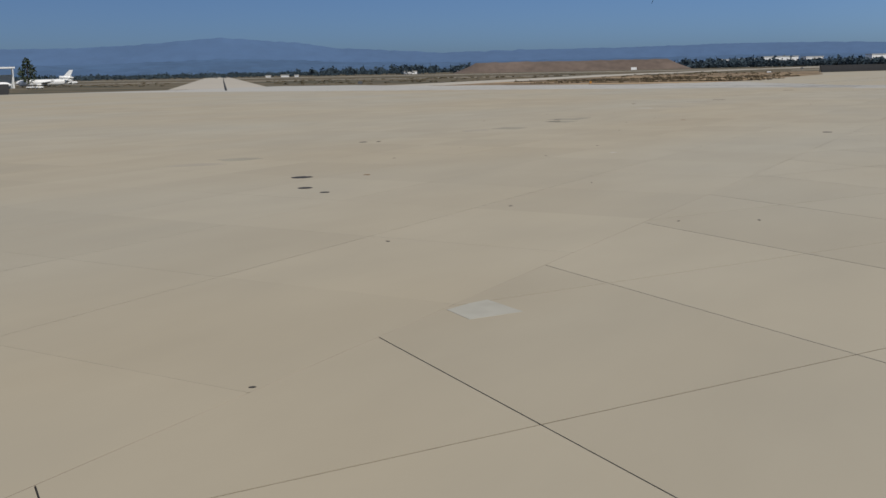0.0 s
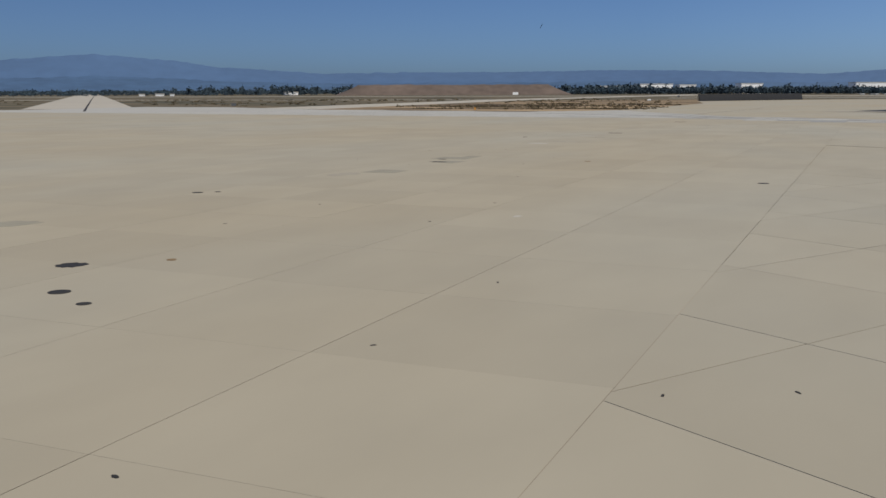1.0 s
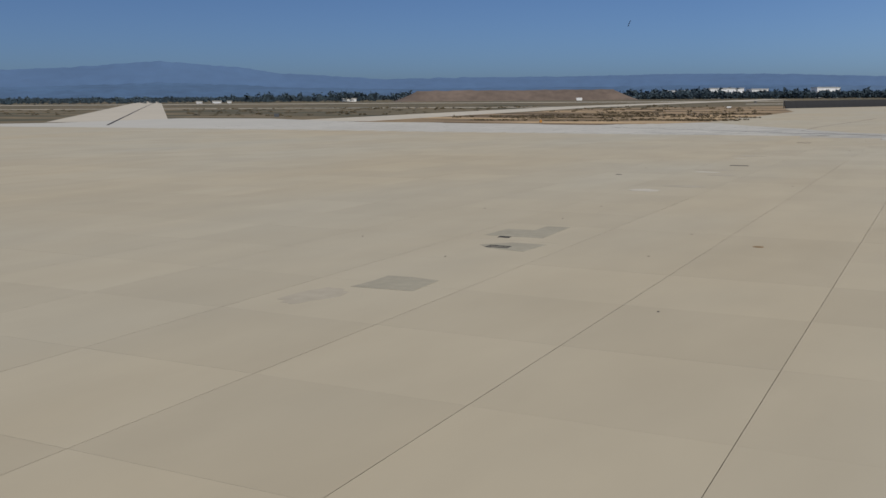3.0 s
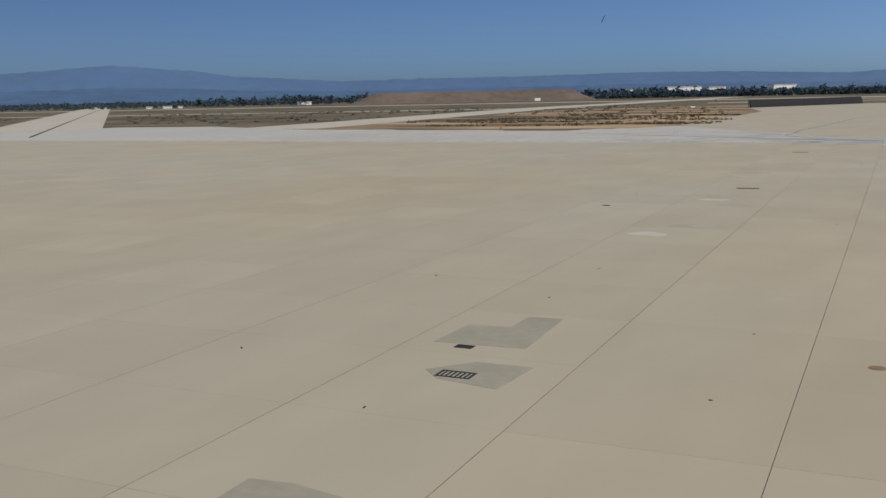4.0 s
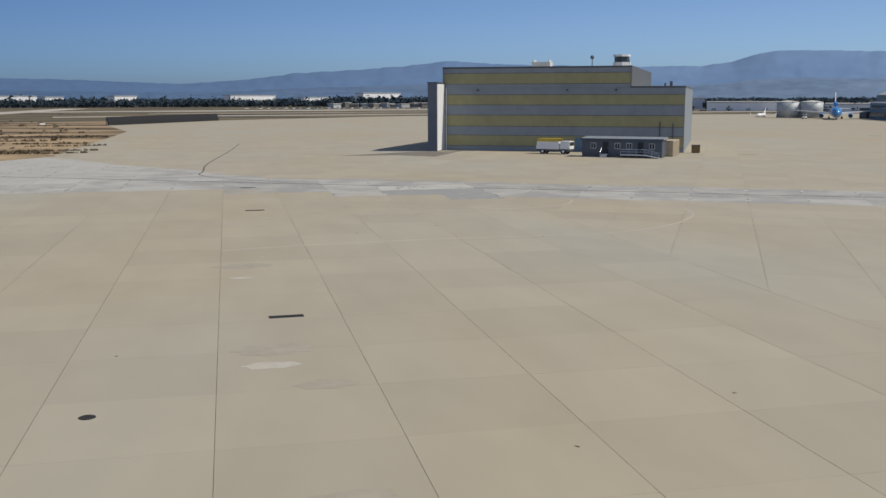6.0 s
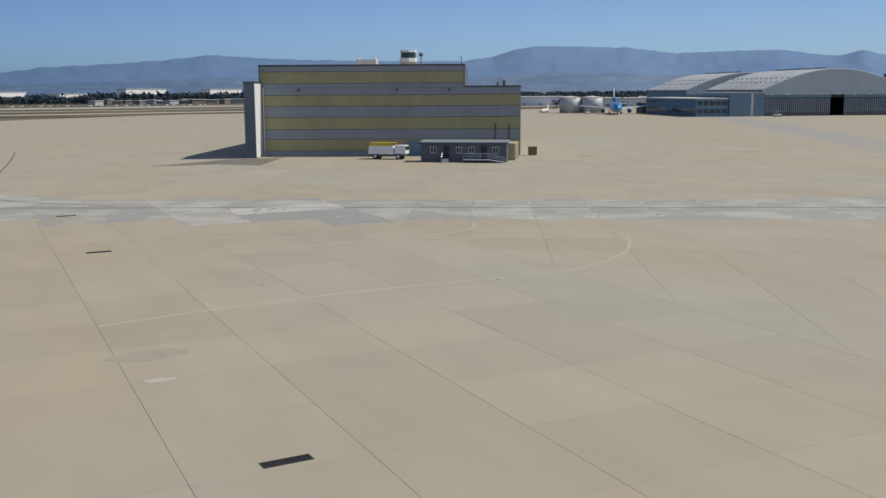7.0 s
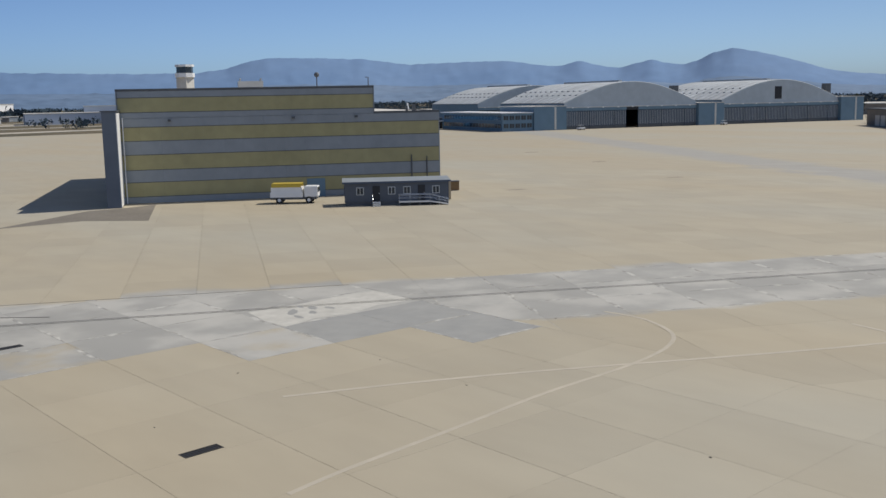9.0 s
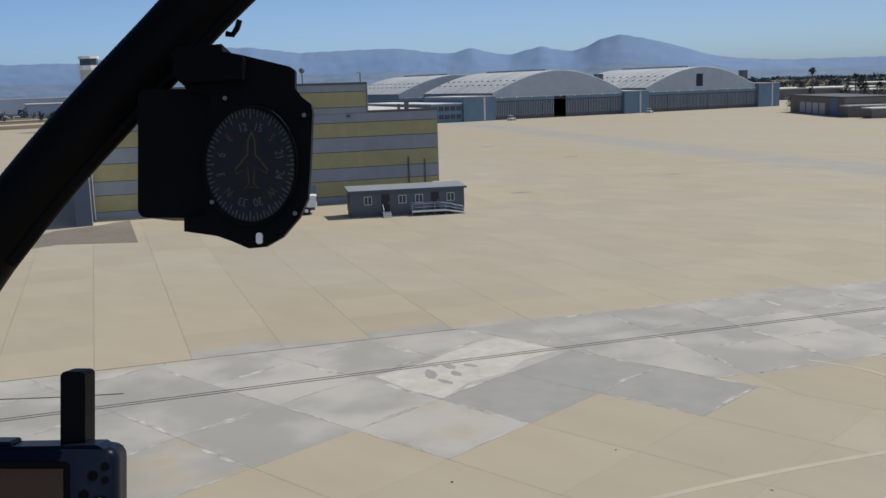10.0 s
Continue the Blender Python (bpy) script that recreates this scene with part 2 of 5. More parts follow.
def part(name, bm, material, parent, label="", smooth=False):
    ob = ob_from(name, bm, material, smooth)
    ob.parent = parent
    if label:
        tagged(ob, label)
    return ob


def thing(name, m, label, category, group="", kind=""):
    e = new(name)
    e.empty_display_size = 0.5
    e.matrix_world = m
    return tagged(e, label, category, group, kind)


def box(bm, x0, x1, y0, y1, z0, z1, bevel=0.0):
    v = [bm.verts.new((x, y, z)) for z in (z0, z1) for x, y in ((x0, y0), (x1, y0), (x1, y1), (x0, y1))]
    fs = [bm.faces.new([v[i] for i in q]) for q in ((0, 3, 2, 1), (4, 5, 6, 7), (0, 1, 5, 4), (1, 2, 6, 5), (2, 3, 7, 6), (3, 0, 4, 7))]
    if bevel:
        bmesh.ops.bevel(bm, geom=list({e for f in fs for e in f.edges}), offset=bevel, segments=2, affect="EDGES")
    return bm


def boxes(*rows):
    bm = bmesh.new()
    for r in rows:
        box(bm, *r)
    return bm


def prism(pts, z0, z1, bm=None):
    """An upright block over the outline pts."""
    bm = bm or bmesh.new()
    lo = [bm.verts.new((x, y, z0)) for x, y in pts]
    hi = [bm.verts.new((x, y, z1)) for x, y in pts]
    bm.faces.new(lo[::-1])
    bm.faces.new(hi)
    for i in range(len(pts)):
        j = (i + 1) % len(pts)
        bm.faces.new((lo[i], lo[j], hi[j], hi[i]))
    return bm


def cyl(r0, r1, z0, z1, n=16, bm=None, m=None):
    bm = bm or bmesh.new()
    lo = [bm.verts.new((r0 * math.cos(a), r0 * math.sin(a), z0)) for a in np.linspace(0, 2 * math.pi, n, False)]
    hi = [bm.verts.new((r1 * math.cos(a), r1 * math.sin(a), z1)) for a in np.linspace(0, 2 * math.pi, n, False)]
    bm.faces.new(lo[::-1])
    bm.faces.new(hi)
    for i in range(n):
        j = (i + 1) % n
        bm.faces.new((lo[i], lo[j], hi[j], hi[i]))
    if m:
        bmesh.ops.transform(bm, matrix=m, verts=lo + hi)
    return bm


def sweep(pts, radii, n=12, bm=None):
    """A round tube through pts with a radius at each."""
    bm = bm or bmesh.new()
    rings = []
    side = None
    for i, p in enumerate(pts):
        d = (Vector(pts[min(i + 1, len(pts) - 1)]) - Vector(pts[max(i - 1, 0)])).normalized()
        if side is None:
            side = d.orthogonal().normalized()
        side = (side - d * side.dot(d)).normalized()
        up = d.cross(side)
        r = radii[i] if hasattr(radii, "__len__") else radii
        rings.append([bm.verts.new(Vector(p) + r * (math.cos(a) * side + math.sin(a) * up)) for a in np.linspace(0, 2 * math.pi, n, False)])
    for a, b in zip(rings, rings[1:]):
        for i in range(n):
            j = (i + 1) % n
            bm.faces.new((a[i], a[j], b[j], b[i]))
    bm.faces.new(rings[0][::-1])
    bm.faces.new(rings[-1])
    return bm


def strip(pts, width, z0, z1):
    """A flat band of that width along pts."""
    left, right = [], []
    for i, p in enumerate(pts):
        a, b = pts[max(i - 1, 0)], pts[min(i + 1, len(pts) - 1)]
        d = Vector((b[0] - a[0], b[1] - a[1])).normalized()
        left.append((p[0] - d.y * width / 2, p[1] + d.x * width / 2))
        right.append((p[0] + d.y * width / 2, p[1] - d.x * width / 2))
    bm = bmesh.new()
    lo = [[bm.verts.new((x, y, z)) for x, y in s] for s in (left, right) for z in (z0, z1)]
    for i in range(len(pts) - 1):
        bm.faces.new((lo[1][i], lo[3][i], lo[3][i + 1], lo[1][i + 1]))
        bm.faces.new((lo[0][i], lo[1][i], lo[1][i + 1], lo[0][i + 1]))
        bm.faces.new((lo[2][i], lo[2][i + 1], lo[3][i + 1], lo[3][i]))
    return bm


def smooth_pts(pts, k=8):
    """A smooth run of points through pts."""
    out = []
    for i in range(len(pts) - 1):
        p0, p1, p2, p3 = (Vector(pts[max(0, min(len(pts) - 1, j))]) for j in (i - 1, i, i + 1, i + 2))
        for s in range(k):
            t = s / k
            out.append(tuple(0.5 * (2 * p1 + (p2 - p0) * t + (2 * p0 - 5 * p1 + 4 * p2 - p3) * t * t + (3 * p1 - p0 - 3 * p2 + p3) * t**3)))
    return out + [pts[-1]]


def frame_at(x, y, dx, dy, z=0.0):
    """A pose whose local x runs along (dx, dy) and whose local y runs to its left."""
    return pose(x, y, z, 0, 0, math.degrees(math.atan2(dy, dx)))


# ---- ground, pavements, runways ----
bm = bmesh.new()
rings = []
for r in (0, 150, 400, 900, 1800, 3200, 4900):
    rings.append([bm.verts.new((r * math.cos(a), 100 + r * math.sin(a), -0.07)) for a in np.linspace(0, 2 * math.pi, 64, False)] if r else [bm.verts.new((0, 100, -0.07))])
for j in range(64):
    bm.faces.new((rings[0][0], rings[1][j], rings[1][(j + 1) % 64]))
for a, b in zip(rings[1:], rings[2:]):
    for j in range(64):
        bm.faces.new((a[j], b[j], b[(j + 1) % 64], a[(j + 1) % 64]))
tagged(ob_from("ground", bm, M_GROUND), "dry brown grass and bare earth round the airfield", "ground", kind="structure")

APRON = [(-400, -300), (900, -300), (950, 150), (620, 330), (480, 400), (310, 485), (184, 452), (119, 406), (101, 333), (46, 214), (33, 205), (20, 197), (-40, 242), (-70, 285), (-101, 297), (-121, 251), (-167, 228), (-400, 160)]
apron = tagged(ob_from("apron", prism(APRON, -0.4, -0.02), M_TAN), "wide tan concrete aircraft apron", "apron", kind="structure")
tagged(ob_from("bare_soil", prism([(-52, 256), (-40, 240), (20, 196), (34, 205), (47, 214), (102, 333), (120, 406), (150, 470), (100, 480), (40, 440), (5, 350)], -0.3, -0.06), M_SOIL), "bare orange-brown soil and sand beside the apron", "ground", kind="structure")
TAXI = [
    ("taxiway", [(-111, 262), (-601, 1745)], 33, -0.026),
    ("taxiway", [(-48, 250), (48, 522), (165, 757), (290, 1010)], 26, -0.03),
    ("runway", [(-1500, 1180), (-100, 880), (700, 640), (2200, 210)], 48, -0.034),
    ("taxiway", [(150, 585), (520, 480), (1600, 160)], 24, -0.038),
    ("taxiway", [(230, 660), (700, 520), (1800, 180)], 14, -0.046),
    ("taxiway", [(200, 800), (760, 720), (2200, 330)], 20, -0.048),
    ("taxiway", [(-900, 720), (-30, 530), (70, 505)], 16, -0.042),
]
for name, pts, w, z in TAXI:
    tagged(ob_from(name, strip(pts, w, z - 0.2, z), M_RUNWAY), "pale worn concrete strip between dry grass", name, kind="structure")

# ---- far hills ----
RIDGE = [(-60, 40), (-40, 42), (-26, 45), (-22.7, 50), (-20, 57), (-18.5, 59.5), (-17, 55.5), (-14.1, 48.5), (-12, 38), (-9.6, 34.5), (-6.1, 27), (-1.6, 29), (4.9, 29), (11.2, 31.5), (16.1, 29.5), (20.3, 25), (22.5, 22), (26.2, 30), (29, 41), (32.5, 47), (35.5, 54), (37.6, 62), (39.9, 57.8), (42, 54.6), (48, 51), (52, 51), (53.6, 57), (54.6, 67), (55.9, 75), (59.1, 73.5), (61.6, 70), (63.8, 60), (66.3, 62.5), (69.5, 63.5), (71.1, 56), (72.3, 52), (73.7, 61), (74.5, 53.5), (75.8, 46.5), (76.8, 54.5), (77.6, 60.5), (78.5, 53), (79.4, 50), (80.1, 56), (80.8, 68), (82, 75.3), (82.9, 70.5), (84.8, 56), (85.7, 47.6), (86.9, 36), (88.4, 29), (91, 24), (97, 24), (110, 30), (140, 40), (180, 40), (240, 40), (300, 40)]


def hills(name, radius, scale, base, wobble, seed, material, label):
    az = np.concatenate([np.arange(-60, 105, 0.16), np.arange(105, 300.1, 1.5)])
    h = np.interp(az, [a for a, _ in RIDGE], [p for _, p in RIDGE]) / 1745 * radius * scale + base
    ease = np.hanning(7) / np.hanning(7).sum()
    h = np.convolve(np.pad(h, 3, mode="edge"), ease, mode="valid")
    crest = np.array([noise.fractal(Vector((a * 1.3, seed, 0)), 0.9, 2.0, 5) for a in az]) * radius * 0.00085
    bm = bmesh.new()
    rows = []
    levels = 14
    for f, depth in [(k / levels, 460 * (k / levels) ** 1.2) for k in range(levels + 1)]:
        row = []
        for a, top, jag in zip(az, h, crest):
            p = Vector((math.sin(radians(a)) * 9, math.cos(radians(a)) * 9, seed + f * 2))
            k = top * f + jag * f**6 + (noise.fractal(p * 7.0, 0.8, 2.1, 5) * wobble * math.sin(math.pi * f) + noise.noise(p * 22) * 0.5) * (f > 0)
            r = radius - 460 + depth
            row.append(bm.verts.new((math.sin(radians(a)) * r, 90 + math.cos(radians(a)) * r, k if f else -5)))
        rows.append(row)
    for a, b in zip(rows, rows[1:]):
        for i in range(len(az) - 1):
            bm.faces.new((a[i], a[i + 1], b[i + 1], b[i]))
    return tagged(ob_from(name, bm, material, True), label, "hills", kind="structure")


# the blue of distance haze is mixed into these base colours
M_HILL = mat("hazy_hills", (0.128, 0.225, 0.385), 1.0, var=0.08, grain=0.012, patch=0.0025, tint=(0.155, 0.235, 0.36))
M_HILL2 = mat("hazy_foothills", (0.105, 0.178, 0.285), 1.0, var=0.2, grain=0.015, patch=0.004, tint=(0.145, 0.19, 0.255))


def west_haze_tone(m, color):
    """Haze and light in the colour: the western range darker blue, the eastern one paler, with a smooth passage."""
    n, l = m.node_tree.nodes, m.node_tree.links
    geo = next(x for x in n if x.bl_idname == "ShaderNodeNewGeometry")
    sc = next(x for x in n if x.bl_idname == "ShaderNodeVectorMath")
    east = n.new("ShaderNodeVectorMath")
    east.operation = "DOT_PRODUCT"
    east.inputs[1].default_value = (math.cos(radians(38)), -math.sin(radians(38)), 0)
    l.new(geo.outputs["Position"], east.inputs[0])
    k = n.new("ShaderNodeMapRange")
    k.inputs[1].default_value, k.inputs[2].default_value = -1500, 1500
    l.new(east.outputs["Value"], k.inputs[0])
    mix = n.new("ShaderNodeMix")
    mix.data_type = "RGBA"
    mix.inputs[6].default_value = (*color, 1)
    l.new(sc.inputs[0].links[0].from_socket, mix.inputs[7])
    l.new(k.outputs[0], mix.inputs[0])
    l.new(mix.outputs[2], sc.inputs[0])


# darker haze blue painted on the western side
west_haze_tone(M_HILL, (0.066, 0.124, 0.228))
west_haze_tone(M_HILL2, (0.052, 0.104, 0.19))
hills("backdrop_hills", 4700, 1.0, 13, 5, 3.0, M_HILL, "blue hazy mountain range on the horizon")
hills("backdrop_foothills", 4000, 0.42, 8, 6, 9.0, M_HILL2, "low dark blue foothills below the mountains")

# ---- large striped hangar building ----
FD = (-0.6103, 0.7922)


def panels(parent, x0, x1, y, bands, step, out):
    """Separate wall sheets on a front at local y; bands are (z0, z1, material)."""
    n = max(1, round((x1 - x0) / step))
    w = (x1 - x0) / n
    for z0, z1, m in bands:
        name = "wall_panel"
        base = None
        for i in range(n):
            if base is None:
                base = part(name, boxes((0.004, w - 0.004, -out, 0, z0 + 0.02, z1 - 0.02)), m, parent)
                ob = base
            else:
                ob = new(name, base.data)
                ob.parent = parent
            ob.location = (x0 + i * w, y, 0)


# local x from the south corner along the front to the north corner, local y into the building is negative
bld = thing("hangar_building", frame_at(139.6, 153.6, *FD), "large windowless hangar with grey and yellow striped metal walls", "hangar")
BL, STEP, H1, H2, DEEP = 45.0, 9.6, 15.7, 12.0, 55.0
part("core", boxes((0.1, BL - 0.1, -DEEP, -0.12, 0, H2 - 0.3), (STEP + 0.1, BL - 0.1, -DEEP, -0.12, H2 - 0.3, H1 - 0.3)), M_GREYP, bld)
part("roof", boxes((0, STEP, -DEEP, 0, H2 - 0.3, H2 - 0.12), (STEP, BL, -DEEP, 0, H1 - 0.3, H1 - 0.12)), M_ROOF, bld, "pale flat roof")
part("parapet", boxes((0, STEP, -0.1, 0.14, H2 - 0.3, H2), (STEP, BL, -0.1, 0.14, H1 - 0.3, H1), (-0.14, 0, -DEEP, 0.14, H2 - 0.3, H2), (STEP - 0.14, STEP, -DEEP, -0.1, H2 - 0.12, H1), (BL, BL + 0.14, -DEEP, 0.14, H1 - 0.3, H1), (0, BL, -DEEP - 0.1, -DEEP, H2 - 0.3, H2)), M_TRIM, bld)
LOW = [(0, 0.9, M_GREYP), (0.9, 2.9, M_YELP), (2.9, 4.6, M_GREYP), (4.6, 6.7, M_YELP), (6.7, 8.6, M_GREYP), (8.6, 10.5, M_YELP), (10.5, 11.7, M_GREYP)]
HIGH = [(11.7, 12.5, M_GREYP), (12.5, 14.5, M_YELP), (14.5, 15.4, M_GREYP)]
panels(bld, 0, BL, 0.1, LOW, 2.9, 0.22)
panels(bld, STEP, BL, 0.1, HIGH, 2.9, 0.22)
for z in (0.9, 2.9, 4.6, 6.7, 8.6, 10.5):
    part("flashing", boxes((0, BL, 0.1, 0.13, z - 0.04, z + 0.04)), M_TRIM, bld)
for z in (12.5, 14.5):
    part("flashing", boxes((STEP, BL, 0.1, 0.13, z - 0.04, z + 0.04)), M_TRIM, bld)
part("end_wall", boxes((-0.12, 0.1, -DEEP, 0.1, 0, H2 - 0.3)), M_GREYP, bld)
part("end_wall", boxes((BL - 0.1, BL + 0.12, -DEEP, 0.1, 0, H1 - 0.3)), M_GREYP, bld)
part("stair_wall", boxes((STEP - 0.12, STEP + 0.1, -DEEP, 0.1, H2 - 0.3, H1 - 0.3)), M_GREYP, bld)
fin = part("door_pocket", boxes((BL - 0.2, BL + 1.6, 0.12, 5.4, 0, 12.7)), M_POCKET, bld, "projecting sheet-metal door pocket")
# white sheet paints sunlight onto this side of the pocket
part("pocket_sunlit_side", boxes((BL - 0.28, BL - 0.2, 0.2, 5.3, 0.1, 12.5)), M_WHITE, fin, "side sheet painted white for the sunlight on it")
part("pocket_cap", boxes((BL - 0.35, BL + 1.75, 0.12, 5.55, 12.7, 12.85)), M_TRIM, fin)
part("doorway", boxes((17.0, 19.6, 0.12, 0.2, 0, 2.6)), M_HWALL, bld, "pale blue roller door")
for x in (12.0, 21.0, 38.0):
    part("wall_lamp", boxes((x, x + 0.4, 0.12, 0.5, 11.2, 11.5)), M_TRIM, bld)
part("downpipe", sweep([(4.2, 0.25, 0), (4.2, 0.25, 5.6)], 0.09, 8), M_TRIM, bld)
part("downpipe", sweep([(1.9, 0.25, 0), (1.9, 0.25, 5.3)], 0.08, 8), M_TRIM, bld)
part("downpipe", sweep([(BL - 0.6, 0.22, 0), (BL - 0.6, 0.22, 11.8)], 0.08, 8), M_WHITE, bld)
mast = part("roof_mast", sweep([(17.2, -4, H1 - 0.2), (17.2, -4, H1 + 1.4)], 0.08, 8), M_TRIM, bld)
bmx = bmesh.new()
bmesh.ops.create_uvsphere(bmx, u_segments=12, v_segments=8, radius=0.38, matrix=pose(17.2, -4, H1 + 1.7))
part("beacon", bmx, M_TRIM, mast)
part("roof_unit", boxes((25, 28.5, -6, -3, H1 - 0.2, H1 + 0.9), (25.2, 25.35, -5.8, -3.2, H1 + 0.9, H1 + 1.3), (28.1, 28.25, -5.8, -3.2, H1 + 0.9, H1 + 1.3)), M_ROOF, bld)
part("roof_pipe", sweep([(STEP + 0.5, -1, H1 - 0.2), (STEP + 0.5, -1, H1 + 1.2), (STEP + 0.9, -1, H1 + 1.2)], 0.07, 6), M_TRIM, bld)
part("roof_vent", boxes((2.4, 2.9, -5, -4.5, H2 - 0.2, H2 + 0.9), (3.6, 3.9, -5, -4.6, H2 - 0.2, H2 + 0.6)), M_TRIM, bld)

# asphalt ramp in front of the north end
tagged(ob_from("asphalt_ramp", prism([(97.5, 172.3), (112.9, 184.2), (108.0, 185.2), (103.6, 187.5), (86, 184.5), (95, 180)], -0.2, 0.012), M_ASPH), "dark asphalt ramp in front of the hangar corner", "pavement", kind="structure")


# ---- office trailer ----
def trailer():
    t = thing("office_trailer", frame_at(124.2, 145.3, -0.50, 0.866), "grey portable office trailer with small windows and a ramp", "trailer")
    L, W, Z0, Z1 = 13.6, 3.6, 0.5, 2.95
    part("body", boxes((0, L, -W, 0, Z0, Z1)), M_TRAIL, t)
    part("skirting", boxes((0.05, L - 0.05, -W + 0.05, -0.06, 0, Z0)), M_TRIM, t, "dark skirting boards")
    r = bmesh.new()
    v = [r.verts.new(p) for p in ((-0.25, 0.25, Z1), (L + 0.25, 0.25, Z1), (L + 0.25, -W - 0.2, Z1), (-0.25, -W - 0.2, Z1), (-0.25, 0.25, Z1 + 0.14), (L + 0.25, 0.25, Z1 + 0.14), (L + 0.25, -W - 0.2, Z1 + 0.42), (-0.25, -W - 0.2, Z1 + 0.42))]
    for q in ((0, 3, 2, 1), (4, 5, 6, 7), (0, 1, 5, 4), (1, 2, 6, 5), (2, 3, 7, 6), (3, 0, 4, 7)):
        r.faces.new([v[i] for i in q])
    part("roof", r, M_GREYP, t, "grey sloping roof sheet")
    part("fascia", boxes((-0.27, L + 0.27, 0.25, 0.29, Z1 - 0.06, Z1 + 0.18)), mat("navy_fascia", (0.05, 0.07, 0.11), 0.5), t, "dark blue fascia board")
    for x in (1.2, 5.0, 7.0, 11.1):
        w = part("window", boxes((x, x + 0.95, 0.002, 0.05, 1.4, 2.4)), M_HROOF, t)
        part("pane", boxes((x + 0.08, x + 0.44, 0.05, 0.06, 1.48, 2.32)), M_GLASS, w)
        part("pane", boxes((x + 0.51, x + 0.87, 0.05, 0.06, 1.48, 2.32)), M_GLASS, w)
    for x in (3.1, 9.0):
        d = part("door", boxes((x, x + 0.95, 0.002, 0.06, 0.55, 2.55)), M_DARK, t, "dark door")
        part("door_handle", boxes((x + 0.08, x + 0.14, 0.06, 0.11, 1.5, 1.62)), M_ALU, d)
    part("window", boxes((L, L + 0.05, -2.4, -1.5, 1.5, 2.5)), M_GLASS, t)
    st = part("steps", boxes((9.0, 10.0, 0.06, 1.0, 0.42, 0.55), (9.0, 10.0, 1.0, 1.3, 0.22, 0.36), (9.0, 10.0, 1.3, 1.6, 0.02, 0.16)), M_ALU, t, "aluminium entrance steps")
    part("step_rail", sweep([(10.0, 0.1, 1.5), (10.0, 1.0, 1.5), (10.0, 1.65, 0.9), (10.0, 1.65, 0)], 0.03, 6), M_ALU, st)
    rp = part("ramp", boxes((2.6, 4.6, 0.06, 1.5, 0.42, 0.55)), M_ALU, t, "aluminium wheelchair ramp")
    r = bmesh.new()
    v = [r.verts.new(p) for p in ((0.2, 0.1, 0.02), (2.6, 0.1, 0.43), (2.6, 1.5, 0.43), (0.2, 1.5, 0.02), (0.2, 0.1, 0.06), (2.6, 0.1, 0.55), (2.6, 1.5, 0.55), (0.2, 1.5, 0.06))]
    for q in ((0, 3, 2, 1), (4, 5, 6, 7), (0, 1, 5, 4), (1, 2, 6, 5), (2, 3, 7, 6), (3, 0, 4, 7)):
        r.faces.new([v[i] for i in q])
    part("ramp_deck", r, M_ALU, rp)
    r = bmesh.new()
    for y in (0.15, 1.5):
        sweep([(0.2, y, 0.75), (2.6, y, 1.4), (6.6, y, 1.4)], 0.022, 6, r)
        sweep([(0.2, y, 0.4), (2.6, y, 1.0), (6.6, y, 1.0)], 0.014, 6, r)
    for x, z in ((0.2, 0.75), (1.4, 1.08), (2.6, 1.4), (3.9, 1.4), (5.2, 1.4), (6.6, 1.4)):
        sweep([(x, 1.5, 0.0), (x, 1.5, z)], 0.018, 6, r)
    part("ramp_rail", r, M_ALU, rp)
    part("ramp_landing", boxes((4.6, 6.6, 0.06, 1.5, 0.42, 0.55)), M_ALU, rp)
    return t


trailer()
cont = thing("storage_container", frame_at(129.2, 147.2, 0.866, 0.5), "beige shipping container standing behind the office trailer", "container")
part("body", boxes((0, 6.1, 0, 2.44, 0.1, 2.7)), M_BEIGE, cont)
part("corrugation", boxes(*[(-0.04, 0, 0.1 + 0.3 * i, 0.24 + 0.3 * i, 0.2, 2.6) for i in range(8)], *[(0.1 + 0.35 * i, 0.26 + 0.35 * i, -0.03, 0, 0.2, 2.6) for i in range(17)]), M_BEIGE, cont)
part("base_rail", boxes((0, 6.1, 0, 2.44, 0, 0.1)), M_TRIM, cont)
dump = thing("waste_bin", frame_at(141.4, 151.2, -0.61, 0.79), "small dark steel waste bin on the concrete", "bin")
part("body", boxes((0, 1.5, -1.2, 0, 0.1, 1.35)), M_BROWN, dump)
part("lid", boxes((-0.05, 1.55, -1.25, 0.05, 1.35, 1.45)), M_TRIM, dump)
part("base", boxes((0.1, 1.4, -1.1, -0.1, 0, 0.1)), M_TRIM, dump)


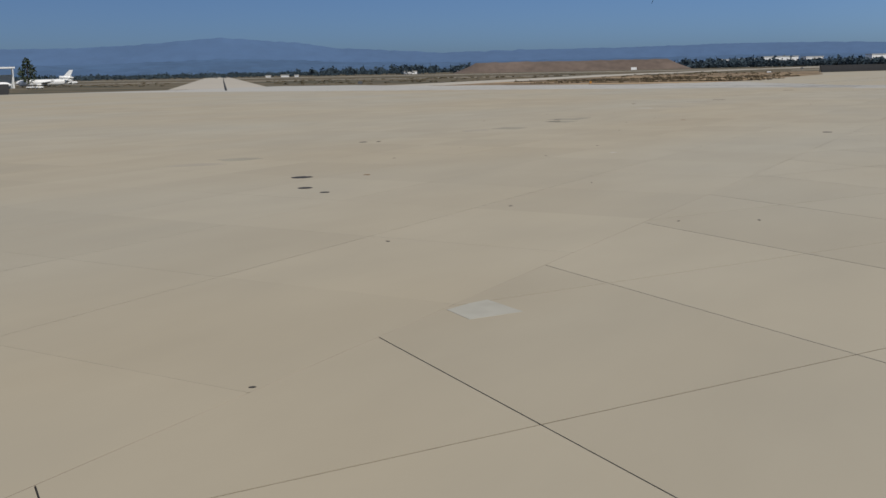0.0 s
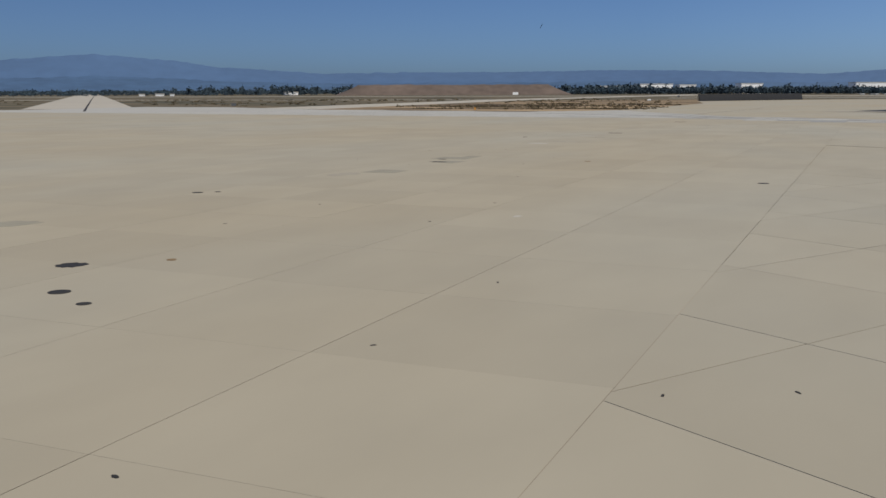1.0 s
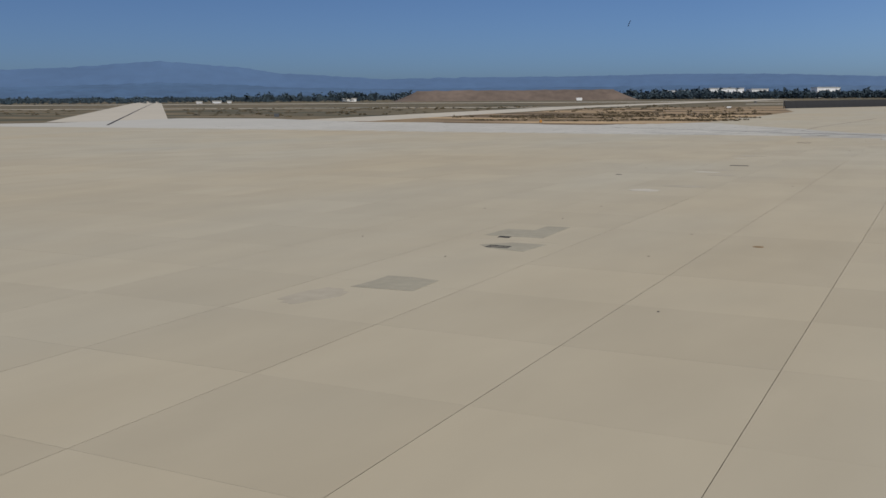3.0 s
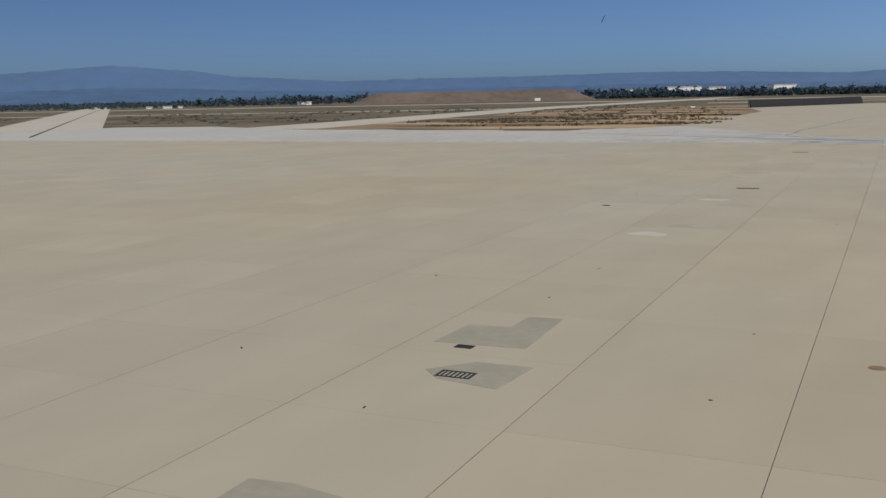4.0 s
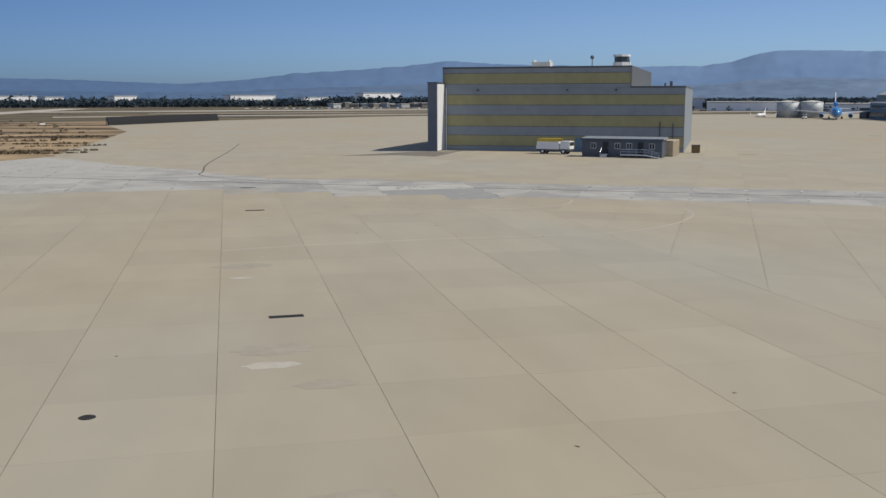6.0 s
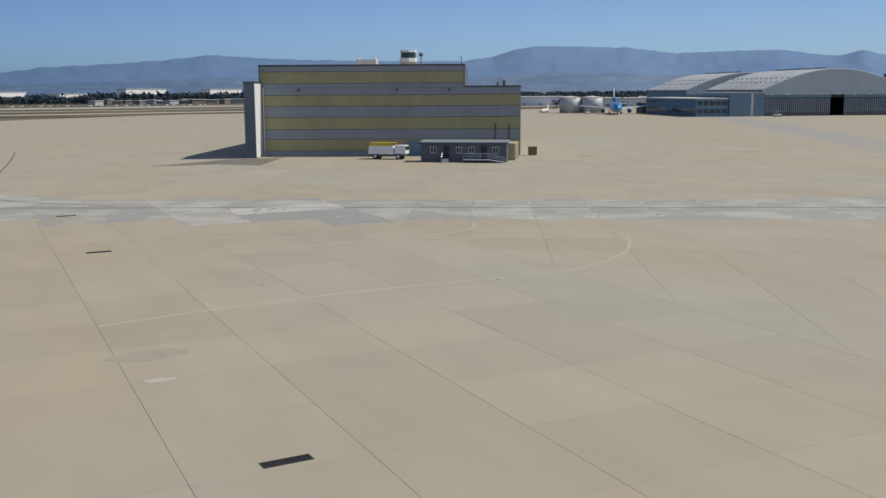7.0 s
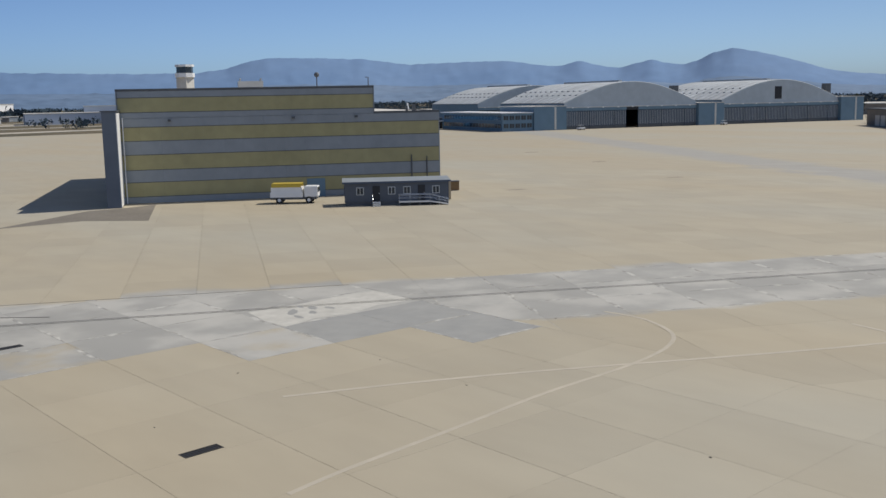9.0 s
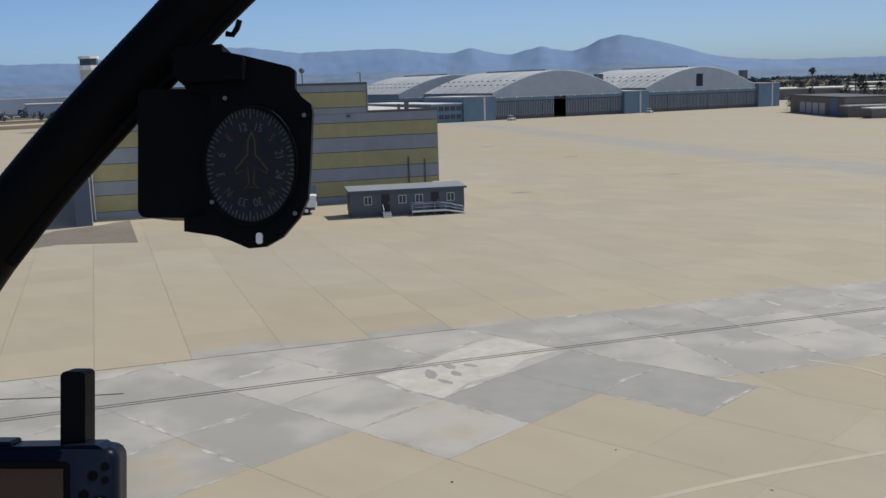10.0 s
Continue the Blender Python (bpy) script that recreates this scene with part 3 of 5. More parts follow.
# ---- ground-service truck by the wall ----
def truck(m, label):
    t = thing("service_truck", m, label, "truck")
    part("chassis", boxes((0, 6.2, -1.1, 1.1, 0.55, 0.85)), M_TRIM, t)
    part("cab", boxes((4.6, 6.4, -1.1, 1.1, 0.85, 2.3, 0.08)), M_WHITE, t)
    part("windscreen", boxes((6.4, 6.42, -0.95, 0.95, 1.5, 2.15)), M_GLASS, t)
    part("bed", boxes((0, 4.4, -1.15, 1.15, 0.85, 1.5), (0.1, 4.3, -1.05, 1.05, 1.5, 2.2)), M_WHITE, t)
    part("rack", boxes((0.2, 4.2, -1.1, -1.04, 2.2, 2.7), (0.2, 4.2, 1.04, 1.1, 2.2, 2.7), (0.2, 4.2, -1.1, 1.1, 2.64, 2.7)), M_YELLOW, t, "yellow tubular rack")
    for x in (1.2, 5.2):
        for y in (-1.1, 0.8):
            w = part("wheel", cyl(0.48, 0.48, 0, 0.3, 14, None, pose(x, y + 0.3, 0.48, 90)), M_RUBBER, t)
            part("rim", cyl(0.24, 0.24, -0.02, 0.32, 10, None, pose(x, y + 0.3, 0.48, 90)), M_WHITE, w)
    return t


truck(frame_at(118.4, 169.0, 0.40, -0.916), "white service truck with a yellow rack by the hangar wall")

# ---- arched hangars ----
HD = (0.7287, -0.6849)


def arch_hangar(name, ox, oy, x0, x1, depth, opening, label, door=True):
    """Local x along the front, local y behind the front is positive. Wings flank an arched hall."""
    h = thing(name, frame_at(ox, oy, *HD), label, "hangar", "arched hangars")
    W = x1 - x0
    spring, rise, eave = 10.6, 10.6, 9.2
    n = 28
    xs = [x0 + W * i / n for i in range(n + 1)]
    zs = [spring + rise * math.sin(math.pi * (0.06 + 0.88 * i / n)) - rise * math.sin(math.pi * 0.06) for i in range(n + 1)]
    g = bmesh.new()
    lo = [g.verts.new((x, 0, eave)) for x in xs]
    hi = [g.verts.new((x, 0, z)) for x, z in zip(xs, zs)]
    lo2 = [g.verts.new((x, 0.4, eave)) for x in xs]
    hi2 = [g.verts.new((x, 0.4, z)) for x, z in zip(xs, zs)]
    for i in range(n):
        g.faces.new((lo[i], lo[i + 1], hi[i + 1], hi[i]))
        g.faces.new((lo2[i], hi2[i], hi2[i + 1], lo2[i + 1]))
        g.faces.new((hi[i], hi[i + 1], hi2[i + 1], hi2[i]))
    front = part("gable", g, M_GABLE, h, "pale arched gable wall")
    rear = new("gable", front.data)
    rear.parent, rear.location.y = h, depth
    bays = 12
    for b in range(bays):
        r = bmesh.new()
        y0, y1 = 0.3 + depth * b / bays, 0.3 + depth * (b + 1) / bays - 0.06
        rows = [[r.verts.new((x, y, z + dz)) for x, z in zip(xs, zs)] for y, dz in ((y0, 0.3), (y1, 0.3), (y1, 0.0), (y0, 0.0))]
        for a, c in zip(rows, rows[1:] + rows[:1]):
            for i in range(n):
                r.faces.new((a[i], a[i + 1], c[i + 1], c[i]))
        part("roof_bay", r, M_HROOF, h, "", True)
    k = n // 2
    part("ridge_vent", boxes(((x0 + x1) / 2 - 0.9, (x0 + x1) / 2 + 0.9, depth * 0.15, depth * 0.95, zs[k] + 0.2, zs[k] + 1.0)), M_HROOF, h)
    first = None
    for b in range(bays):
        for i in (3, 5):
            if first is None:
                o = first = part("skylight", boxes((0, 0.8, 0, 1.1, 0.2, 0.62, 0.04)), M_HDOOR, h, "small dark roof skylight")
            else:
                o = new("skylight", first.data)
                o.parent = h
            o.location = (xs[i], depth * (b + 0.45) / bays, zs[i])
    part("side_wall", boxes((x0, x0 + 0.4, 0.3, depth, 0, spring)), M_HWALL, h)
    part("side_wall", boxes((x1 - 0.4, x1, 0.3, depth, 0, spring)), M_HWALL, h)
    part("back_wall", boxes((x0, x1, depth, depth + 0.4, 0, spring)), M_HWALL, h)
    part("door_header", boxes((x0, x1, -0.5, 0.3, 7.6, eave)), M_HWALL, h)
    part("eave_rail", boxes((x0, x1, -0.62, -0.5, eave - 0.35, eave + 0.05)), M_ROOF, h)
    for i in range(9):
        x = x0 + W * (i + 0.5) / 9
        part("flood_lamp", boxes((x - 0.3, x + 0.3, -0.95, -0.6, eave - 0.5, eave - 0.1)), M_WHITE, h)
    nd = 11
    w = W / nd
    for i in range(nd):
        if opening is not None and opening[0] <= i + 0.5 <= opening[1]:
            continue
        leaf = part("door_leaf", boxes((x0 + i * w + 0.05, x0 + (i + 1) * w - 0.05, -0.25 + 0.12 * (i % 2), 0.0 + 0.12 * (i % 2), 0, 7.6)), M_HDOOR, h)
        bars = bmesh.new()
        for j in range(7):
            x = x0 + i * w + w * (j + 0.5) / 7
            box(bars, x - 0.09, x + 0.09, -0.36 + 0.12 * (i % 2), -0.2 + 0.12 * (i % 2), 1.5, 7.2)
        part("door_ribs", bars, M_RIB, leaf, "pale upright door ribs")
        part("kick_plate", boxes((x0 + i * w + 0.1, x0 + (i + 1) * w - 0.1, -0.31 + 0.12 * (i % 2), -0.26 + 0.12 * (i % 2), 0.1, 1.3)), M_TRIM, leaf)
    part("hall_floor", boxes((x0 + 0.4, x1 - 0.4, 0.3, depth, -0.3, 0.01)), M_ASPH, h)
    return h, xs, zs


def wing(h, x0, x1, y0, y1, top, name="wing"):
    w = part(name, boxes((x0, x1, y0, y1, 0, top)), M_HWALL, h, "pale blue corner tower")
    part("wing_cap", boxes((x0 - 0.15, x1 + 0.15, y0 - 0.15, y1 + 0.15, top, top + 0.3)), M_ROOF, w)
    x = x0 + (x1 - x0) * 0.62
    part("corner_strip", boxes((x, x + 0.9, y0 - 0.08, y0, 0.3, top - 0.2)), M_ROOF, w)
    return w


# origin at the main doorway of the middle hangar
OX, OY = 426.0, 195.0
h1, xs1, zs1 = arch_hangar("arched_hangar", OX, OY, -31, 35, 60, (5.0, 6.0), "pale blue arched hangar with ribbed sliding doors, one leaf open")
wing(h1, -46, -31, -2.0, 30, 9.6)
h2, xs2, zs2 = arch_hangar("arched_hangar", OX, OY, 49, 116, 60, None, "pale blue arched hangar with closed ribbed doors")
wing(h2, 35.2, 48.9, -2.0, 30, 9.6)
wing(h2, 116.1, 130, -2.0, 30, 11.0)
# black boxes on the closed front stand for shade inside openings
part("gable_opening_shade", boxes((78.5, 82.4, -0.12, 0.2, 10.8, 16.4)), M_DARK, h2, "black panel painting the shade of a square gable opening")
part("doorway_head_shade", boxes((-0.95, 4.95, -0.56, -0.5, 7.55, 9.0)), M_DARK, h1, "black panel painting the shade in the doorway's upper part")
h3, xs3, zs3 = arch_hangar("arched_hangar", OX + 86 * 0.6849, OY + 86 * 0.7287, -31, 35, 60, None, "pale arched hangar standing behind the office wing")
for hh, x in ((h1, 30), (h2, 118)):
    part("roof_cabin", boxes((x, x + 3, 10, 13, 11, 17.5)), M_TRIM, hh)

off = thing("office_wing", frame_at(OX, OY, *HD), "low two-storey office block with strip windows and white roof edge", "office building")
part("wall", boxes((-60, -46.2, -1.0, 62, 0, 7.2)), M_HWALL, off)
part("roof", boxes((-60.6, -46.2, -1.6, 62.6, 7.2, 7.6)), M_WHITE, off, "white overhanging roof edge")
for z in (1.4, 4.6):
    for i in range(5):
        x = -59.4 + 2.65 * i
        w = part("window", boxes((x, x + 2.1, -1.06, -1.0, z, z + 1.7)), M_GLASS, off)
        part("window_frame", boxes((x, x + 2.1, -1.1, -1.06, z - 0.1, z), (x + 1.0, x + 1.1, -1.1, -1.06, z, z + 1.7)), M_HWALL, w)
    for i in range(19):
        y = 0.5 + 3.15 * i
        w = part("window", boxes((-60.06, -60, y, y + 2.5, z, z + 1.7)), M_GLASS, off)
        part("window_frame", boxes((-60.1, -60.06, y, y + 2.5, z - 0.1, z), (-60.1, -60.06, y + 1.2, y + 1.3, z, z + 1.7)), M_HWALL, w)


# ---- storage tanks, parked airliner ----
for x, y in ((421, 321), (426.8, 312.1)):
    tk = thing("storage_tank", pose(x, y, 0), "round grey steel storage tank on the ground", "tank", "storage tanks")
    part("shell", cyl(5.3, 5.3, 0, 7.6, 40), M_TANK, tk, "", True)
    part("roof", cyl(5.4, 0.5, 7.6, 8.3, 40), M_ROOF, tk)
    part("stair", sweep([(5.5 * math.cos(a), 5.5 * math.sin(a), 7.6 * (a - 2.5) / 1.6) for a in np.linspace(2.5, 4.1, 12)], 0.12, 6), M_TANK, tk)


def airliner(m, paint=M_BLUE, label="parked three-engined airliner with a blue nose and white wings"):
    a = thing("airliner", m, label, "aircraft", "parked aircraft")
    f = bmesh.new()
    prof = [(27, 0.15, 3.9), (26.4, 0.9, 3.9), (25, 1.9, 4.1), (22.5, 2.7, 4.4), (19, 3.0, 4.5), (5, 3.0, 4.5), (-14, 3.0, 4.5), (-21, 2.2, 5.1), (-27, 0.9, 6.0), (-29, 0.3, 6.3)]
    sweep([(x, 0, z) for x, _, z in prof], [r for _, r, _ in prof], 24, f)
    part("fuselage", f, paint, a, "", True)
    b = bmesh.new()
    sweep([(x, 0, z - 0.7) for x, _, z in prof[3:8]], [r * 0.96 for _, r, _ in prof[3:8]], 24, b)
    part("belly", b, M_WHITE, a, "white belly", True)
    part("cockpit_window", boxes((24.2, 25.4, -1.3, 1.3, 5.3, 5.75)), M_GLASS, a)
    for s in (1, -1):
        w = prism([(6, 2.5 * s), (-4, 2.5 * s), (-13, 24 * s), (-10, 24 * s)][:: s], 0, 0.45)
        for v in w.verts:
            v.co.z += 2.9 + abs(v.co.y) * 0.09 + (0.5 if v.co.z > 0.2 and abs(v.co.y) < 5 else 0)
        wg = part("wing", w, M_WHITE, a, "white swept wing")
        part("winglet", prism([(-10.5, 23.9 * s), (-13, 23.9 * s), (-14, 24.3 * s), (-12.5, 24.3 * s)][:: s], 5.4, 7.8), paint, wg)
        tp = prism([(-20, 0.8 * s), (-25, 0.8 * s), (-29, 9 * s), (-27, 9 * s)][:: s], 6.2, 6.5)
        part("tailplane", tp, M_WHITE, a)
        e = part("engine", sweep([(5.5, 8.5 * s, 2.2), (4.5, 8.5 * s, 2.2), (0, 8.5 * s, 2.3), (-2, 8.5 * s, 2.4)], [1.25, 1.45, 1.2, 0.8], 18), paint, a, "", True)
        # black disc paints the shade inside the engine mouth
        part("intake_shade", cyl(1.1, 1.1, 0, 0.1, 18, None, pose(5.55, 8.5 * s, 2.2, 0, 90)), M_DARK, e)
        g = part("main_gear", boxes((-5.4, -5.0, 3.8 * s - 0.2, 3.8 * s + 0.2, 0.6, 3.4)), M_ALU, a)
        for x in (-6.1, -4.4):
            part("tyre", cyl(0.65, 0.65, -0.5, 0.5, 14, None, pose(x, 3.8 * s, 0.65, 90)), M_RUBBER, g)
    fin = prism([(-17, 0), (-26, 0), (-30, 9.5), (-26.5, 9.5)], -0.25, 0.25)
    bmesh.ops.transform(fin, matrix=pose(0, 0, 7.2, 90), verts=fin.verts)
    part("tail_fin", fin, M_WHITE, a, "white upright tail fin")
    part("tail_engine", sweep([(-16, 0, 9.3), (-17, 0, 9.3), (-24, 0, 9.0), (-30, 0, 8.6)], [1.3, 1.5, 1.4, 0.8], 18), paint, a, "", True)
    g = part("nose_gear", boxes((19.8, 20.2, -0.15, 0.15, 0.5, 2.0)), M_ALU, a)
    for s in (-0.35, 0.35):
        part("tyre", cyl(0.5, 0.5, -0.15, 0.15, 14, None, pose(20, s, 0.5, 90)), M_RUBBER, g)
    return a


airliner(pose(411.2, 289.7, 0, 0, 0, 213) @ Matrix.Scale(0.72, 4))
airliner(pose(421, 336, 0, 0, 0, 200) @ Matrix.Scale(0.26, 4), M_WHITE, "small white jet parked beyond the storage tanks")
dark = thing("equipment_shed", frame_at(428, 288, 0.485, -0.875), "low dark equipment shed beside the parked airliner", "shed")
part("wall", boxes((0, 9.5, 0, 6, 0, 4.6)), M_HDOOR, dark)
part("roof", boxes((-0.3, 9.8, -0.4, 6.3, 4.6, 4.9)), M_TRIM, dark)
part("door", boxes((3, 6.4, -0.06, 0, 0, 3.6)), M_DARK, dark, "dark sliding door")
airliner(pose(-264, 386, 0, 0, 0, 20) @ Matrix.Scale(0.42, 4), M_WHITE, "small white jet parked beside a shelter")
airliner(pose(-272, 456, 0, 0, 0, 200) @ Matrix.Scale(0.52, 4), M_WHITE, "white jet parked beside a dark tree")
airliner(pose(-344, 634, 0, 0, 0, 60) @ Matrix.Scale(0.24, 4), M_WHITE, "tiny white jet standing far out on the infield")
shelter = thing("aircraft_shelter", pose(-266, 398, 0, 0, 0, 32), "open white shelter with a flat roof on thin posts", "shelter")
part("roof", boxes((-16, 9, -5, 5, 9.4, 10.2, 0.1)), M_WHITE, shelter)
for px in (-15, -7, 0.5, 8):
    for py in (-4.5, 4.5):
        part("post", boxes((px - 0.2, px + 0.2, py - 0.2, py + 0.2, 0, 9.4)), M_WHITE, shelter)
part("back_wall", boxes((-15, 8, 4.8, 5.0, 0, 6.5)), M_HROOF, shelter)

# ---- distance: berm, blast fence, warehouses, trees ----
def at_az(az, dist, z=0.0):
    return math.sin(radians(az)) * dist, 20 + math.cos(radians(az)) * dist, z


def berm():
    bm = bmesh.new()
    x0, y0, _ = at_az(1.5, 1130)
    nx, ny = 60, 14
    grid = []
    for i in range(nx + 1):
        row = []
        for j in range(ny + 1):
            u, v = i / nx * 2 - 1, j / ny * 2 - 1
            top = min(1, (1 - abs(u)) * 5) * min(1, (1 - abs(v)) * 2.2)
            p = Vector((u * 6, v * 3, 1))
            row.append(bm.verts.new((x0 + u * 140, y0 + v * 45, -0.3 + top * (11.6 + noise.fractal(p, 1.0, 2.0, 4) * 1.5))))
        grid.append(row)
    for i in range(nx):
        for j in range(ny):
            bm.faces.new((grid[i][j], grid[i + 1][j], grid[i + 1][j + 1], grid[i][j + 1]))
    tagged(ob_from("earth_berm", bm, M_BERM, True), "long flat-topped mound of bare brown earth", "berm", kind="structure")


berm()


def blast_fence(ax, ay, bx, by, n):
    d = Vector((bx - ax, by - ay))
    L = d.length
    t = thing("blast_fence", frame_at(ax, ay, d.x, d.y), "long low black blast fence at the apron edge", "fence", "blast fences")
    first = None
    for i in range(n):
        if first is None:
            bm = bmesh.new()
            w = L / n - 0.08
            v = [bm.verts.new(p) for p in ((0, -0.5, 0.05), (w, -0.5, 0.05), (w, -0.1, 1.5), (0, -0.1, 1.5), (0, 0.5, 3.1), (w, 0.5, 3.1), (w, 0.6, 3.1), (0, 0.6, 3.1), (0, 0.1, 0.05), (w, 0.1, 0.05))]
            for q in ((0, 1, 2, 3), (3, 2, 5, 4), (4, 5, 6, 7), (7, 6, 9, 8), (8, 9, 1, 0)):
                bm.faces.new([v[k] for k in q])
            first = part("fence_panel", bm, M_BLACKF, t)
        else:
            o = new("fence_panel", first.data)
            o.parent = t
            o.location.x = i * L / n
    for i in range(0, n + 1, 2):
        part("fence_post", boxes((i * L / n - 0.1, i * L / n, 0.5, 0.75, 0, 3.0)), M_TRIM, t)


blast_fence(118.8, 403.4, 183.6, 450.5, 22)
blast_fence(-190, 214, -163.6, 226, 9)

M_WARE = mat("white_warehouse", (0.78, 0.78, 0.77), 0.7, var=0.08, grain=0.1, patch=0.02)
M_WARE2 = mat("blue_grey_warehouse", (0.35, 0.40, 0.47), 0.7, var=0.1, grain=0.1, patch=0.02)


def warehouse(az, dist, width, high, m, label, depth=40, yaw=None):
    x, y, _ = at_az(az, dist)
    t = thing("warehouse", pose(x, y, 0, 0, 0, -az if yaw is None else yaw), label, "warehouse", "far warehouses")
    part("wall", boxes((-width / 2, width / 2, 0, depth, 0, high)), m, t)
    part("roof", boxes((-width / 2 - 0.5, width / 2 + 0.5, -0.5, depth + 0.5, high, high + 0.6)), M_ROOF, t)
    n = int(width / 11)
    first = None
    for i in range(n):
        px = -width / 2 + (i + 0.3) * width / n
        if first is None:
            first = part("dock_door", boxes((0, 3, -0.1, 0, 0.4, high * 0.3)), M_RIB, t)
            o = first
        else:
            o = new("dock_door", first.data)
            o.parent = t
        o.location.x = px


for az, dist, width, high in ((-16.9, 1080, 5, 1.8), (-15.9, 1080, 8, 2.0), (-15.2, 1080, 4, 1.8), (-8.2, 1180, 14, 3.4), (-5, 1180, 10, 3), (11.2, 1300, 40, 10), (13.6, 1230, 40, 12), (15.4, 1260, 20, 11), (19.0, 1230, 26, 12), (25.8, 1230, 60, 12.5), (29.4, 1300, 40, 10), (33.0, 1230, 58, 15), (37.2, 1250, 52, 14.5), (39.9, 1240, 36, 16.5)):
    warehouse(az, dist, width * 1.15, high, M_WARE, "long white warehouse with dark dock doors beyond the runway", 14, 14)
for az, dist, width, high in ((45.8, 920, 90, 13), (42, 860, 60, 8), (48, 840, 80, 9), (53, 760, 60, 6), (57.5, 720, 60, 5), (61.5, 760, 60, 5.5), (84.6, 640, 70, 6), (87.4, 600, 40, 5), (89.5, 680, 60, 8), (92, 590, 40, 5), (94, 640, 60, 6)):
    warehouse(az, dist, width, high, M_BRICK if az > 80 else M_WARE if 50 < az < 65 else M_WARE2, "low industrial hall with a pale flat roof", 60)

rb = random.Random(31)
for k in range(34):
    az = 30.5 + k * 0.46 + rb.uniform(-0.2, 0.2)
    warehouse(az, rb.uniform(940, 1110), rb.uniform(5, 15), rb.uniform(2.6, 4.6), rb.choice((M_BRICK, M_HROOF, M_BRICK, M_GREYP)), "low brown building with a pale roof beyond the runway", 9, rb.uniform(-40, 10))


def parked_car(m, paint, label):
    t = thing("parked_car", m, label, "car", "far parked cars")
    part("body", boxes((-2.2, 2.2, -0.9, 0.9, 0.35, 0.95, 0.1)), paint, t)
    part("cabin", boxes((-1.2, 0.9, -0.8, 0.8, 0.95, 1.5, 0.12)), M_GLASS, t)
    for px in (-1.4, 1.4):
        for py in (-0.85, 0.85):
            part("wheel", cyl(0.34, 0.34, -0.1, 0.1, 10, None, pose(px, py, 0.34, 90)), M_RUBBER, t)
    return t


cars = [parked_car(pose(*at_az(28.6, 905), 0, 0, 15), M_WHITE, "white car parked in a row beyond the runway"), parked_car(pose(*at_az(29.1, 905), 0, 0, 15), M_TANK, "silver car parked in a row beyond the runway")]
for k in range(26):
    copy_thing(cars[k % 3 == 1], pose(*at_az(25.2 + 0.42 * k + rb.uniform(-0.12, 0.12), 905 + rb.uniform(-4, 14)), 0, 0, 15 + rb.uniform(-6, 6)))


def clump(name, spots, material, label, category, seed, leaves=30, size=0.16):
    """Crowns of many small leaf sprays with gaps, for far trees that nobody could count."""
    rng = np.random.default_rng(seed)
    n = len(spots) * leaves
    xyhr = np.repeat(np.array(spots), leaves, axis=0)
    way = rng.normal(size=(n, 3))
    way *= (rng.uniform(0.3, 1.0, n) ** 0.6 / np.linalg.norm(way, axis=1))[:, None]
    c = np.stack([xyhr[:, 0] + way[:, 0] * xyhr[:, 3] * 0.6, xyhr[:, 1] + way[:, 1] * xyhr[:, 3] * 0.6, xyhr[:, 2] * (0.55 + 0.45 * way[:, 2])], 1)
    p = c[:, None, :] + rng.normal(size=(n, 3, 3)) * (size * np.maximum(xyhr[:, 2], 0.6 * xyhr[:, 3]))[:, None, None]
    p[:, :, 2] = np.maximum(p[:, :, 2], -0.05)
    me = bpy.data.meshes.new(name)
    me.from_pydata(p.reshape(-1, 3).tolist(), [], np.arange(3 * n).reshape(n, 3).tolist())
    me.materials.append(material)
    return tagged(new(name, me), label, category, kind="stuff")


rng = np.random.default_rng(5)
spots = []
for _ in range(6500):
    az = rng.uniform(-40, 110)
    dist = rng.uniform(1130, 1900)
    if -8 < az < 10 and dist < 1350:
        continue
    h = rng.uniform(2.6, 5.0) * (1.6 if rng.random() < 0.08 else 1)
    x, y, _ = at_az(az, dist)
    spots.append((x, y, h, h * rng.uniform(0.7, 1.5)))
for _ in range(2600):
    # woods and gardens that fill the plain up to the hills
    az = rng.uniform(-40, 112)
    x, y, _ = at_az(az, rng.uniform(1900, 3700))
    h = rng.uniform(4, 8)
    spots.append((x, y, h, h * rng.uniform(1.5, 4)))
for _ in range(1500):
    # a belt of trees before the warehouses
    az = rng.uniform(8.6, 42)
    x, y, _ = at_az(az, rng.uniform(1120, 1190))
    h = rng.uniform(4, 8.4) + (2.2 if az > 30 else 0)
    spots.append((x, y, h, h * rng.uniform(0.4, 0.8)))
for _ in range(320):
    az = rng.choice([-12, -8, -5, 10.0, 11.5, 12.5, 8, 16.5, 21.5]) + rng.normal() * 1.2
    x, y, _ = at_az(az, rng.uniform(1150, 1300))
    h = rng.uniform(4, 12)
    spots.append((x, y, h, h * 0.6))
clump("far_woods", spots, M_LEAFD, "distant haze-blue trees and scrub along the horizon", "trees", 6)
spots = []
for _ in range(700):
    az = rng.uniform(40, 115)
    x, y, _ = at_az(az, rng.uniform(640, 1250))
    h = rng.uniform(2.5, 7)
    spots.append((x, y, h, h * rng.uniform(0.6, 1.4)))
clump("far_scrub", spots, M_LEAFD, "haze-tinted trees and scrub between distant sheds", "trees", 8)
spots = []
